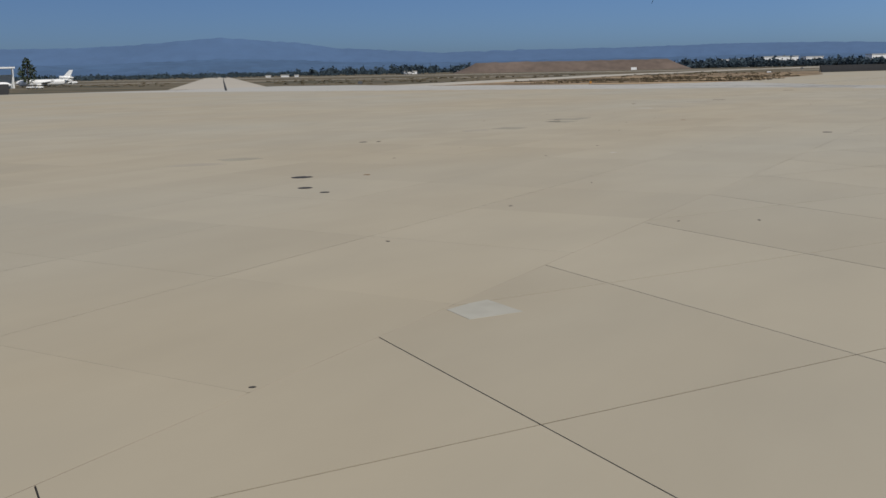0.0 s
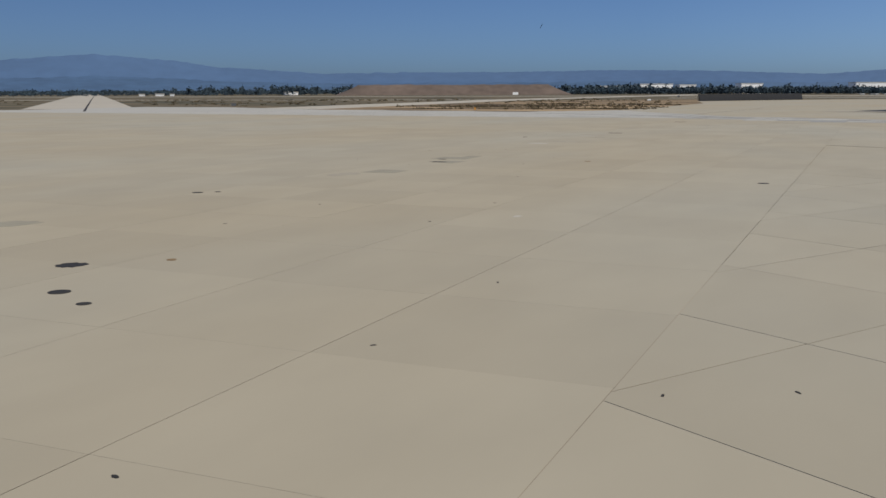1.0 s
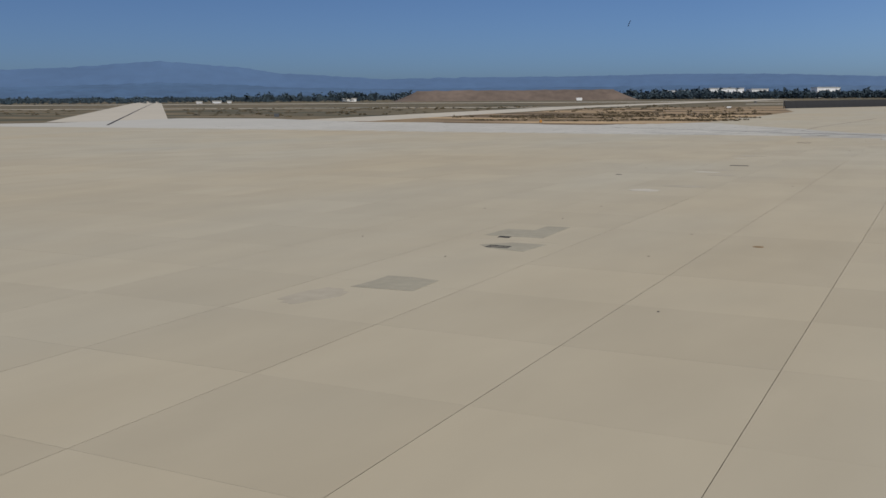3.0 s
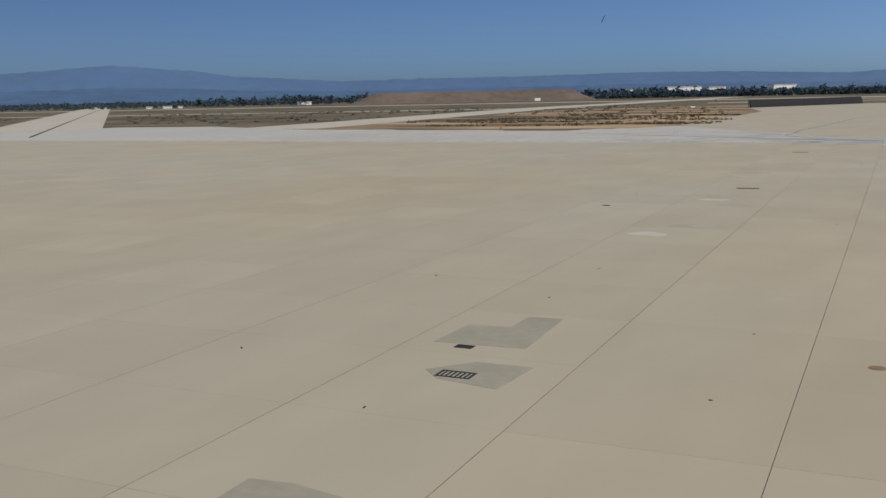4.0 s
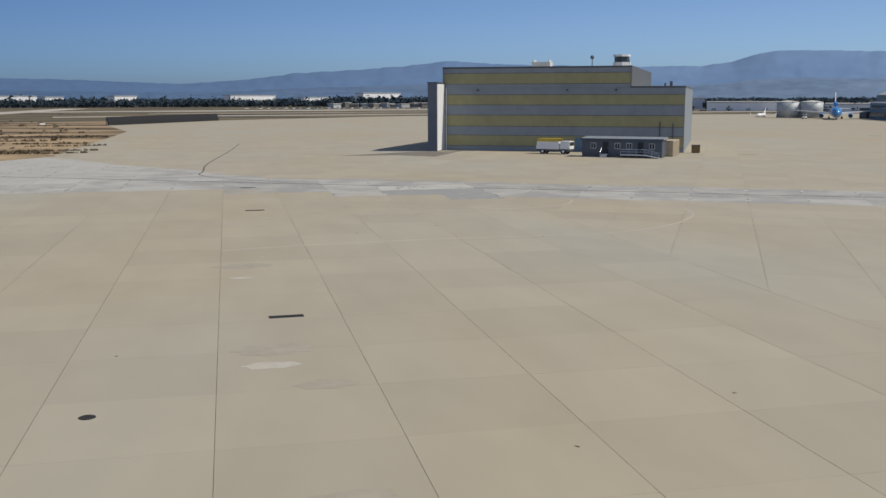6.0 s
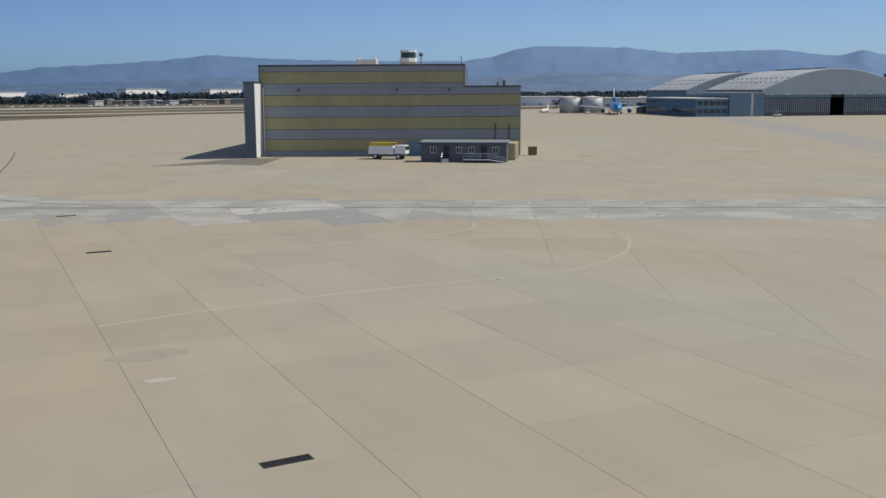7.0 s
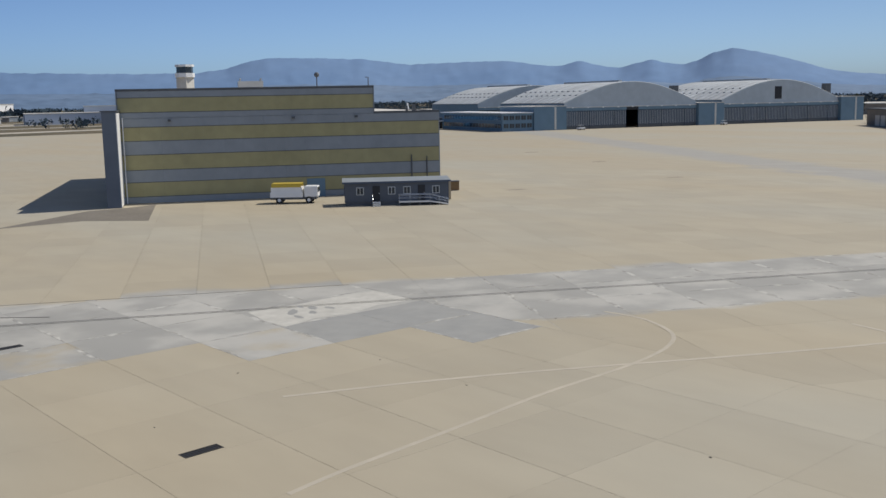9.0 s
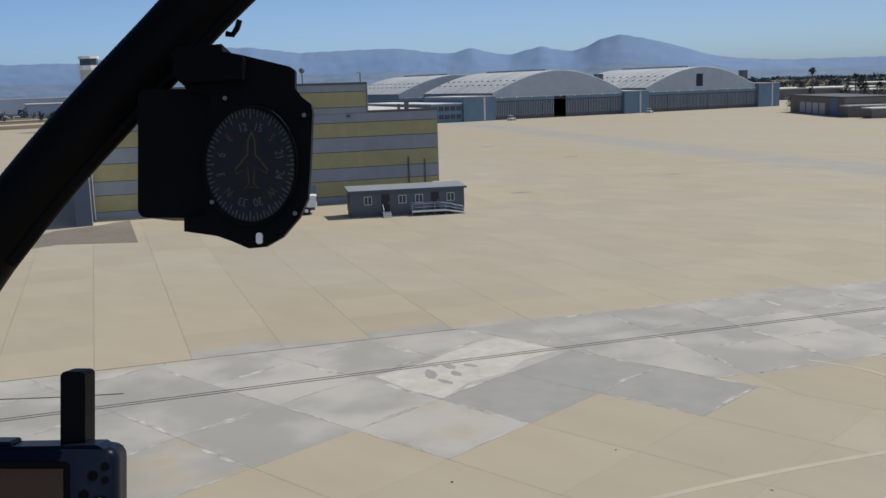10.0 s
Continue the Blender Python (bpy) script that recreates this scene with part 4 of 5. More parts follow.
for _ in range(900):
    x, y = rng.uniform(-330, 110), rng.uniform(200, 560)
    if y < 240 - 0.55 * (x - 0) or y < 205 + max(0, (x - 40) * 2.6) or y < 300 - 0.6 * (x + 60):
        continue
    if abs((x + 111) + (y - 262) * 0.33) < 26 or abs((x + 48) - (y - 250) * 0.36) < 20:
        continue
    h = rng.uniform(0.06, 0.18)
    spots.append((x, y, h, rng.uniform(0.5, 2.4)))
for _ in range(50):
    # drifts of tufts along old furrows in the bare soil
    x, y = rng.uniform(-20, 75), rng.uniform(225, 340)
    if y < 212 + max(0, (x - 40) * 2.6) or y < 225 - 0.6 * x or y > 300 + 2.2 * x:
        continue
    for k in range(rng.integers(6, 22)):
        h = rng.uniform(0.05, 0.16)
        spots.append((x + 0.9 * k + rng.normal() * 0.4, y - 0.35 * k + rng.normal() * 0.5, h, rng.uniform(0.6, 1.6)))
clump("dry_weeds", spots, mat("dry_weeds", (0.095, 0.072, 0.038), 0.9, var=0.4, grain=1), "low dry weed tufts on the infield", "weeds", 9, 26, 0.22)


# ---- signs at the apron edge ----
def edge_sign(x, y, m, label, h=0.75, w=0.9):
    t = thing("taxiway_sign", pose(x, y, 0, 0, 0, 8), label, "sign", "taxiway signs")
    part("panel", boxes((-w / 2, w / 2, -0.08, 0.08, 0.25, h, 0.02)), m, t)
    for s in (-0.3, 0.3):
        part("leg", sweep([(s, 0, -0.07), (s, 0, 0.3)], 0.04, 6), M_TRIM, t)


edge_sign(7.6, 211.2, M_ORANGE, "small orange taxiway sign in dry grass", 0.85, 0.5)
edge_sign(-70.3, 296.6, M_TRIM, "small dark taxiway sign at the pavement edge", 1.2, 1.6)
edge_sign(100, 420, M_WHITE, "small white marker on the infield", 0.8, 2.0)
edge_sign(170, 640, M_TRIM, "small dark taxiway sign beside the runway", 1.2, 1.8)
edge_sign(92, 1015, M_WHITE, "small white equipment cabinet in the grass", 3.0, 6.0)

# ---- block building, palms and trees south-east of the hangars ----
blk = thing("block_building", frame_at(438, 101.3, -0.963, -0.27), "brown concrete-block building with pale roller doors", "building")
part("wall", boxes((0, 60, 0, 18, 0, 6.3)), M_BRICK, blk)
part("roof", boxes((-0.4, 60.4, -0.4, 18.4, 6.3, 6.8)), M_TRIM, blk)
for i in range(4):
    part("roller_door", boxes((12 + i * 7.5, 18 + i * 7.5, -0.08, 0, 0.2, 4.2)), M_ROOF, blk)
part("end_panel", boxes((46, 53, -0.08, 0, 0, 6)), M_HWALL, blk)
lean = part("lean_to", boxes((60.1, 66, -1, 12, 0, 3.6)), M_BRICK, blk)
part("lean_roof", boxes((59.6, 66.6, -1.6, 12.6, 3.6, 4.0)), M_ROOF, lean)
sh = thing("small_shed", frame_at(364, 78, 0.3, -0.95), "small pale shed with a flat roof", "shed")
part("wall", boxes((0, 9, 0, 7, 0, 3)), M_BRICK, sh)
part("roof", boxes((-0.4, 9.4, -0.4, 7.4, 3, 3.4)), M_WHITE, sh)


def palm(x, y, high, seed):
    r = random.Random(seed)
    t = thing("palm_tree", pose(x, y, 0), "tall fan palm with a round dusty crown", "palm tree", "palm trees")
    part("trunk", sweep([(0, 0, 0), (0.15, 0, high * 0.5), (0.05, 0.1, high)], [0.4, 0.3, 0.25], 8), M_BARK, t)
    bm = bmesh.new()
    for i in range(46):
        a, e = r.uniform(0, 6.28), r.uniform(-0.7, 1.2)
        L = r.uniform(1.5, 2.4)
        d = Vector((math.cos(a) * math.cos(e), math.sin(a) * math.cos(e), math.sin(e)))
        s = d.cross(Vector((0, 0, 1))).normalized() * 0.35
        p = Vector((0.05, 0.1, high))
        v = [bm.verts.new(q) for q in (p, p + d * L * 0.6 + s, p + d * L - Vector((0, 0, 0.35)), p + d * L * 0.6 - s)]
        bm.faces.new(v)
    part("crown", bm, M_LEAF, t)


def tree(x, y, high, seed, slim=0.4):
    r = random.Random(seed)
    t = thing("tree", pose(x, y, 0), "dark green dusty tree behind the low buildings", "tree", "trees")
    tr = sweep([(0, 0, 0), (0.1, 0, high * 0.4), (0, 0.1, high * 0.85)], [high * 0.03, high * 0.022, 0.05], 8)
    for i in range(5):
        a = i * 1.3
        z = high * (0.3 + 0.1 * i)
        sweep([(0, 0, z), (math.cos(a) * high * 0.2, math.sin(a) * high * 0.2, z + high * 0.15)], [0.12, 0.04], 6, tr)
    part("trunk", tr, M_BARK, t)
    bm = bmesh.new()
    for i in range(420):
        z = r.uniform(0.18, 1.0)
        rad = high * slim * math.sin(math.pi * min(1, z * 0.85 + 0.1)) * r.uniform(0.3, 1.0)
        a = r.uniform(0, 6.28)
        c = Vector((math.cos(a) * rad, math.sin(a) * rad, z * high))
        s = high * r.uniform(0.03, 0.07)
        v = [bm.verts.new(c + Vector((r.uniform(-1, 1), r.uniform(-1, 1), r.uniform(-1, 1))) * s) for _ in range(4)]
        bm.faces.new(v[:3])
        bm.faces.new((v[0], v[2], v[3]))
    part("crown", bm, M_LEAF, t)


palm(461.7, 92.3, 16, 1)
palm(510, 71.4, 13, 2)
for i, (x, y, hh) in enumerate(((500, 76, 9), (505, 68, 10), (520, 60, 10), (530, 90, 8), (468, 100, 6), (560, 120, 11), (600, 110, 12), (610, 60, 13), (640, 90, 10), (-274, 444, 15))):
    tree(x, y, hh, i + 11, 0.3 if i % 2 else 0.42)

# ---- control tower far behind the striped hangar ----
tw = thing("control_tower", pose(374.6, 387, 0), "pale airport control tower with a dark glazed cab", "control tower")
part("shaft", boxes((-2.8, 2.8, -2.8, 2.8, 0, 25.5)), M_ROOF, tw)
cab = part("cab", prism([(3.7 * math.cos(a), 3.7 * math.sin(a)) for a in np.linspace(0, 6.283, 8, False)], 27.4, 30.2), M_GLASS, tw, "dark glazed cab")
part("cab_roof", prism([(4.3 * math.cos(a), 4.3 * math.sin(a)) for a in np.linspace(0, 6.283, 8, False)], 30.2, 31.2), M_WHITE, cab)
part("gallery", prism([(4.4 * math.cos(a), 4.4 * math.sin(a)) for a in np.linspace(0, 6.283, 8, False)], 25.5, 27.4), M_WHITE, tw)


# ---- small vehicles in front of the hangars ----
def cart(x, y, rot, label):
    t = thing("utility_cart", pose(x, y, 0, 0, 0, rot), label, "utility cart", "utility carts")
    part("body", boxes((0, 3.2, -0.8, 0.8, 0.45, 1.1, 0.08)), M_WHITE, t)
    part("canopy", boxes((0.9, 2.9, -0.8, 0.8, 1.9, 2.0)), M_WHITE, t)
    part("canopy_post", boxes((1.0, 1.06, -0.75, -0.69, 1.1, 1.9), (2.75, 2.81, -0.75, -0.69, 1.1, 1.9), (1.0, 1.06, 0.69, 0.75, 1.1, 1.9), (2.75, 2.81, 0.69, 0.75, 1.1, 1.9)), M_TRIM, t)
    for px in (0.6, 2.6):
        for py in (-0.75, 0.75):
            part("wheel", cyl(0.33, 0.33, -0.12, 0.12, 12, None, pose(px, py, 0.33, 90)), M_RUBBER, t)


cart(-231, 362, 10, "small white utility cart on the infield road")
cart(-226, 360, 40, "small white utility cart on the infield road")
cart(398, 206, 140, "small white utility cart parked before a hangar")
cart(452, 158, 40, "small white utility cart parked at the hangar corner")
cart(402, 300, 20, "small white utility cart parked near the tanks")

# ---- helicopter cockpit frame and instruments, placed and shaped to fit the camera's last view ----
M_COCK = mat("cockpit_black", (0.003, 0.003, 0.0032), 0.5, var=0.2, grain=30, patch=5, gloss=0.06)
M_COCK2 = mat("satin_black_case", (0.0035, 0.004, 0.0045), 0.5, var=0.15, grain=40, patch=6, gloss=0.06)
M_GPS = mat("navy_black_case", (0.006, 0.009, 0.018), 0.3, var=0.15, grain=40, patch=6, gloss=0.06)
M_TICK = mat("dial_white", (0.11, 0.115, 0.11), 0.5, var=0.05)
M_DIALO = mat("dial_orange", (0.13, 0.05, 0.01), 0.5, var=0.05)
M_DIALY = mat("dial_yellow", (0.1, 0.085, 0.03), 0.5, var=0.05)
M_DIAL = mat("dial_black", (0.002, 0.002, 0.0025), 0.5, var=0.1)
M_SCREEN = mat("screen_dark", (0.03, 0.012, 0.01), 0.12, var=0.1)
# same pose as the last row of PATH; outlines below are view pixels
LAST_VIEW = look((12.099, 111.503, 15.12), (13.974, 112.116, 14.79), -1.7)
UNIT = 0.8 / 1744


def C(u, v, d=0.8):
    """Local place of a point at pixel u across and v down in the last camera view, at depth d."""
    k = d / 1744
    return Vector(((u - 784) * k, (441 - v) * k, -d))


def outline(pts, d0, d1):
    """A plate with that outline between two depths."""
    bm = bmesh.new()
    a = [bm.verts.new(C(u, v, d0)) for u, v in pts]
    b = [bm.verts.new(C(u, v, d0) + Vector((0, 0, d0 - d1))) for u, v in pts]
    bm.faces.new(a)
    bm.faces.new(b[::-1])
    for i in range(len(pts)):
        j = (i + 1) % len(pts)
        bm.faces.new((a[i], b[i], b[j], a[j]))
    return bm


def rounded(u0, v0, u1, v1, r, k=4):
    pts = []
    for cu, cv, a0 in ((u1 - r, v0 + r, -90), (u1 - r, v1 - r, 0), (u0 + r, v1 - r, 90), (u0 + r, v0 + r, 180)):
        for i in range(k + 1):
            a = radians(a0 + 90 * i / k)
            pts.append((cu + r * math.cos(a), cv + r * math.sin(a)))
    return pts


bow = thing("windscreen_frame", LAST_VIEW, "curved black windscreen frame tube of a helicopter cockpit", "cockpit frame")
BOW = [(760, -420), (600, -245), (478, -110), (368, -2), (288, 84), (190, 188), (85, 305), (-15, 432), (-90, 545), (-150, 650), (-200, 770), (-235, 900), (-255, 1020)]
part("tube", sweep([C(u, v, 0.86) for u, v in smooth_pts(BOW)], 0.0285, 20), M_COCK, bow, "", True)
part("seal_strip", sweep([C(u + 33, v + 33, 0.852) for u, v in smooth_pts(BOW[:8])], 0.007, 8), M_COCK2, bow, "", True)
cl = part("clamp", sweep([C(-212, 790, 0.86), C(-178, 735, 0.86)], 0.033, 20), M_WHITE, bow, "white plastic tube clamp", True)
part("hook", sweep([C(400, 60, 0.84), C(412, 62, 0.84), C(420, 50, 0.84), C(424, 36, 0.84)], 0.0025, 8), M_COCK2, bow)

cmp_ = thing("compass", LAST_VIEW, "black vertical card compass hung from the windscreen frame", "compass")
case = outline(rounded(244, 158, 384, 386, 16), 0.80, 0.88)
part("case", case, M_COCK2, cmp_, "square black instrument case")
PLATE = [(300, 92), (388, 90), (430, 98), (512, 118), (522, 124), (522, 156), (534, 172), (550, 184), (553, 198), (549, 300), (545, 352), (530, 385), (500, 420), (470, 437), (440, 440), (412, 428), (384, 418), (326, 410), (326, 386), (364, 382), (372, 170), (330, 160)]
part("bezel_plate", outline(PLATE, 0.79, 0.80), M_COCK2, cmp_, "shaped black mounting plate")
part("top_bracket", outline([(308, 92), (312, 84), (392, 78), (394, 92), (430, 98), (428, 140), (318, 146), (306, 132)], 0.775, 0.83), M_COCK, cmp_)
part("cable", sweep([C(u, v, 0.8) for u, v in smooth_pts([(318, 135), (326, 148), (345, 156), (372, 150), (392, 158)])], 0.0016, 6), M_COCK, cmp_)
CU, CV, RU, RV = 443.0, 292.0, 80.0, 102.0


def ring(ru0, rv0, ru1, rv1, d0, d1, n=48):
    bm = bmesh.new()
    loops = []
    for ru, rv, d in ((ru0, rv0, d0), (ru1, rv1, d0), (ru1, rv1, d1), (ru0, rv0, d1)):
        loops.append([bm.verts.new(C(CU + ru * math.cos(a), CV + rv * math.sin(a), d)) for a in np.linspace(0, 2 * math.pi, n, False)])
    for p, q in zip(loops, loops[1:] + loops[:1]):
        for i in range(n):
            j = (i + 1) % n
            bm.faces.new((p[i], p[j], q[j], q[i]))
    return bm


part("dial_ring", ring(RU, RV, RU + 5, RV + 6, 0.784, 0.792), M_COCK2, cmp_, "thin black dial ring", True)
dial = part("dial", outline([(CU + RU * math.cos(a), CV + RV * math.sin(a)) for a in np.linspace(0, 2 * math.pi, 48, False)], 0.7885, 0.7895), M_DIAL, cmp_, "black compass card")
bm = bmesh.new()
for i in range(72):
    a = 2 * math.pi * i / 72
    r0, w = (0.80 if i % 6 == 0 else 0.84 if i % 2 == 0 else 0.89), 0.011
    q = [(r0, -w), (0.97, -w), (0.97, w), (r0, w)]
    bm.faces.new([bm.verts.new(C(CU + RU * (r * math.cos(a) - s * math.sin(a)), CV + RV * (r * math.sin(a) + s * math.cos(a)), 0.7882)) for r, s in q])
part("tick_marks", bm, M_TICK, dial)


def lettering(text, u, v, size, turn, m, parent):
    cu = bpy.data.curves.new("numeral", "FONT")
    cu.body, cu.size, cu.align_x, cu.align_y, cu.extrude = text, size, "CENTER", "CENTER", 0.0001
    tmp = new("numeral", cu)
    me = bpy.data.meshes.new_from_object(tmp.evaluated_get(bpy.context.evaluated_depsgraph_get()))
    bpy.data.objects.remove(tmp)
    me.materials.append(m)
    o = new("numeral", me)
    o.parent = parent
    o.matrix_local = Matrix.Translation(C(u, v, 0.788)) @ pose(0, 0, 0, 0, 0, turn) @ Matrix.Diagonal((0.8, 1.0, 1, 1))
    return o


for k, s in enumerate(("S", "21", "24", "W", "30", "33", "N", "3", "6", "E", "12", "15")):
    a = radians(-45 + 30 * k)
    lettering(s, CU + 0.66 * RU * math.cos(a), CV + 0.66 * RV * math.sin(a), 0.0095, -math.degrees(a) - 90, M_DIALO if s in "NESW" else M_TICK, dial)
PLANE = [(0, -50), (7, -36), (8, -10), (33, 16), (33, 24), (7, 12), (5, 40), (14, 50), (0, 47), (-14, 50), (-5, 40), (-7, 12), (-33, 24), (-33, 16), (-8, -10), (-7, -36), (0, -50)]
part("aeroplane_symbol", sweep([C(CU + 2 + x * 0.85, CV - 8 + y, 0.7875) for x, y in PLANE], 0.0007, 6), M_DIALY, dial)
gl = bpy.data.materials.new("cover_glass")
gl.use_nodes = True
gb = gl.node_tree.nodes["Principled BSDF"]
gb.inputs["Transmission Weight"].default_value, gb.inputs["Roughness"].default_value, gb.inputs["IOR"].default_value = 1.0, 0.02, 1.01
glass = part("cover_glass", outline([(CU + RU * math.cos(a), CV + RV * math.sin(a)) for a in np.linspace(0, 2 * math.pi, 48, False)], 0.7835, 0.7845), gl, cmp_)
glass.visible_shadow = False
for u, v in ((398, 174), (538, 204), (375, 358), (522, 378)):
    part("screw", sweep([C(u, v, 0.788), C(u, v, 0.783)], 0.0018, 10), M_TICK, cmp_)
part("adjuster", outline(rounded(453, 412, 464, 432, 5), 0.786, 0.79), M_WHITE, cmp_)

gps = thing("navigation_unit", LAST_VIEW, "dark handheld navigation unit with stub antenna on a tube mount", "navigation unit")
part("case", outline(rounded(-95, 797, 200, 985, 24), 0.80, 0.835), M_GPS, gps, "rounded navy-black case", True)
part("top_ridge", outline([(-80, 800), (-66, 792), (172, 788), (192, 800)], 0.805, 0.83), M_GPS, gps)
part("antenna", outline(rounded(107, 658, 151, 800, 9), 0.815, 0.838), M_COCK2, gps, "stubby black antenna")
scr = part("screen_frame", outline(rounded(-64, 818, 122, 985, 8), 0.798, 0.80), M_COCK2, gps)
part("screen", outline([(-50, 830), (112, 830), (112, 975), (-50, 975)], 0.7972, 0.798), M_SCREEN, scr, "unlit dark screen")
part("lettering_bar", outline([(-60, 821), (-4, 821), (-4, 826), (-60, 826)], 0.7968, 0.797), M_TICK, scr)
for u, v, r in ((164, 842, 9), (186, 826, 8), (186, 850, 7), (148, 876, 9), (144, 912, 8), (158, 944, 8), (184, 946, 8)):
    part("button", sweep([C(u, v, 0.80), C(u, v, 0.797)], r * UNIT, 12), M_COCK, gps)
pad = part("rocker_pad", sweep([C(176, 896, 0.80), C(176, 896, 0.796)], 18 * UNIT, 18), M_COCK, gps)
for du, dv in ((0, -12), (0, 12), (-12, 0), (12, 0)):
    part("arrow_mark", outline([(176 + du - 3, 896 + dv - 3), (176 + du + 3, 896 + dv - 3), (176 + du, 896 + dv + 3)], 0.7955, 0.796), M_TICK, pad)
part("bump_key", outline(rounded(-22, 782, 20, 796, 5), 0.81, 0.83), M_GPS, gps)
part("mount_arm", sweep([C(-190, 855, 0.85), C(-140, 850, 0.85), C(-95, 815, 0.84), C(-70, 835, 0.84)], [0.017, 0.017, 0.012, 0.014], 14), M_COCK, gps, "black swivel arm", True)
part("mount_knob", sweep([C(-202, 880, 0.85), C(-200, 835, 0.83)], 0.018, 16), M_COCK2, gps)

# ---- things let into the apron: patches, drains, lids, lines ----
def flat(name, pts, m, label, category, z=0.006):
    return tagged(ob_from(name, prism(pts, -0.08, z), m), label, category)


def grate(x, y, ang, L, W, label="long iron slot drain let into the concrete"):
    t = thing("drain_grate", pose(x, y, 0, 0, 0, ang), label, "drain", "apron drains")
    part("frame", boxes((-L / 2, L / 2, -W / 2, -W / 2 + 0.08, -0.05, 0.014), (-L / 2, L / 2, W / 2 - 0.08, W / 2, -0.05, 0.014), (-L / 2, -L / 2 + 0.08, -W / 2 + 0.08, W / 2 - 0.08, -0.05, 0.014), (L / 2 - 0.08, L / 2, -W / 2 + 0.08, W / 2 - 0.08, -0.05, 0.014)), M_IRON, t)
    # black plate paints the shade below the bars; nothing is hollow
    part("pit_shade", boxes((-L / 2 + 0.08, L / 2 - 0.08, -W / 2 + 0.08, W / 2 - 0.08, -0.08, 0.002)), M_DARK, t)
    n = max(3, int(L / 0.16))
    bm = bmesh.new()
    for i in range(n):
        px = -L / 2 + 0.1 + (L - 0.2) * (i + 0.5) / n
        box(bm, px - 0.03, px + 0.03, -W / 2 + 0.08, W / 2 - 0.08, 0.002, 0.012)
    part("bars", bm, M_IRON, t)


def lid(x, y, r, m=None, label="round iron cover set flush in the concrete"):
    r *= 0.75
    t = thing("access_cover", pose(x, y, 0), label, "cover", "access covers")
    part("ring", cyl(r, r, -0.05, 0.008, 24), m or M_IRON, t)
    part("plate", cyl(r * 0.75, r * 0.72, 0.008, 0.016, 24), m or M_IRON, t)


VX, VY = 0.419, 0.908
ANG = math.degrees(math.atan2(-VX, VY))


def grid_xy(n, m):
    return 0.908 * n + VX * m, -VX * n + 0.908 * m


def rough_patch(cx, cy, rx, ry, ang, m, name, label, cat, seed, z=0.006):
    r = random.Random(seed)
    c, s = math.cos(radians(ang)), math.sin(radians(ang))
    pts = []
    for i in range(22):
        a = 2 * math.pi * i / 22
        k = r.uniform(0.8, 1.12)
        px, py = rx * k * math.cos(a), ry * k * math.sin(a)
        pts.append((cx + c * px - s * py, cy + s * px + c * py))
    return flat(name, pts, m, label, cat, z)


flat("asphalt_patch", [(-5.0, 32.4), (-3.9, 34.5), (-2.6, 34.0), (-1.9, 35.4), (-0.8, 35.0), (-2.35, 31.3)], M_PATCH, "L-shaped grey asphalt repair in tan concrete", "patch")
flat("asphalt_patch", [(-5.2, 29.4), (-4.9, 28.5), (-3.4, 27.4), (-2.3, 29.3), (-3.8, 30.0)], M_PATCH, "grey asphalt repair round a drain", "patch")
flat("asphalt_patch", [(-8.9, 21.0), (-8.5, 21.9), (-7.6, 21.6), (-6.6, 20.9), (-7.4, 19.0), (-9.6, 19.8)], M_PATCH, "grey asphalt repair in tan concrete", "patch")
flat("concrete_patch", [(-7.4, -39.3), (-7.0, -38.75), (-6.65, -38.42), (-5.9, -39.42), (-6.9, -40.05)], M_GREY, "pale new concrete infill at a joint", "patch", 0.006)
grate(-4.1, 31.7, 155, 0.55, 0.36, "small iron drain grate at an asphalt repair")
grate(-4.4, 28.8, 155, 1.0, 0.6, "iron drain grate in an asphalt repair")
grate(17.9, 76.6, ANG + 3, 1.6, 0.5)
grate(36.4, 117.2, ANG + 3, 1.7, 0.6)
grate(46.0, 138.3, ANG + 3, 1.7, 0.6)
for i, (x, y, rx, ry) in enumerate(((13.4, 69.4, 1.1, 0.5), (5.8, 54.0, 1.1, 0.8), (-1.6, -3.3, 0.16, 0.3), (20.5, 87.0, 0.7, 0.3))):
    rough_patch(x, y, rx, ry, -25, M_SPILL, "white_patch", "ragged whitish spill mark on the concrete", "patch", 20 + i)
for i, (x, y, rx, ry) in enumerate(((14.6, 71.5, 1.6, 1.0), (9.1, 56.6, 1.5, 0.8), (13.8, 66.0, 1.2, 0.6), (22.5, 90.5, 1.8, 0.9))):
    rough_patch(x, y, rx, ry, -25, M_FAINT, "asphalt_patch", "thin grey asphalt repair in tan concrete", "patch", 40 + i)
rough_patch(-23.6, -7.9, 1.5, 0.8, 20, M_FAINT, "asphalt_patch", "thin grey asphalt repair in tan concrete", "patch", 61)
rough_patch(-22.2, -4.8, 1.2, 0.9, 20, M_PATCH, "asphalt_patch", "thin grey asphalt repair in tan concrete", "patch", 62)
rough_patch(-13.5, -13.6, 0.15, 0.2, 10, M_BROWN, "rust_mark", "brown rust mark on the concrete", "mark", 63)
for x, y, r in ((-15.2, -18.6, 0.4), (-14.05, -20.1, 0.26), (-17.4, 7.3, 0.38), (-16.4, 7.6, 0.22), (13.6, 10.7, 0.42), (5.9, 67.4, 0.36)):
    lid(x, y, r)
lid(6.6, 28.6, 0.3, M_BROWN, "small rusty round cover set flush in the concrete")
rough_patch(-16.3, -14.5, 0.5, 0.42, 10, M_IRON, "iron_plate", "dark iron plate lying flush in the concrete", "plate", 64, 0.01)

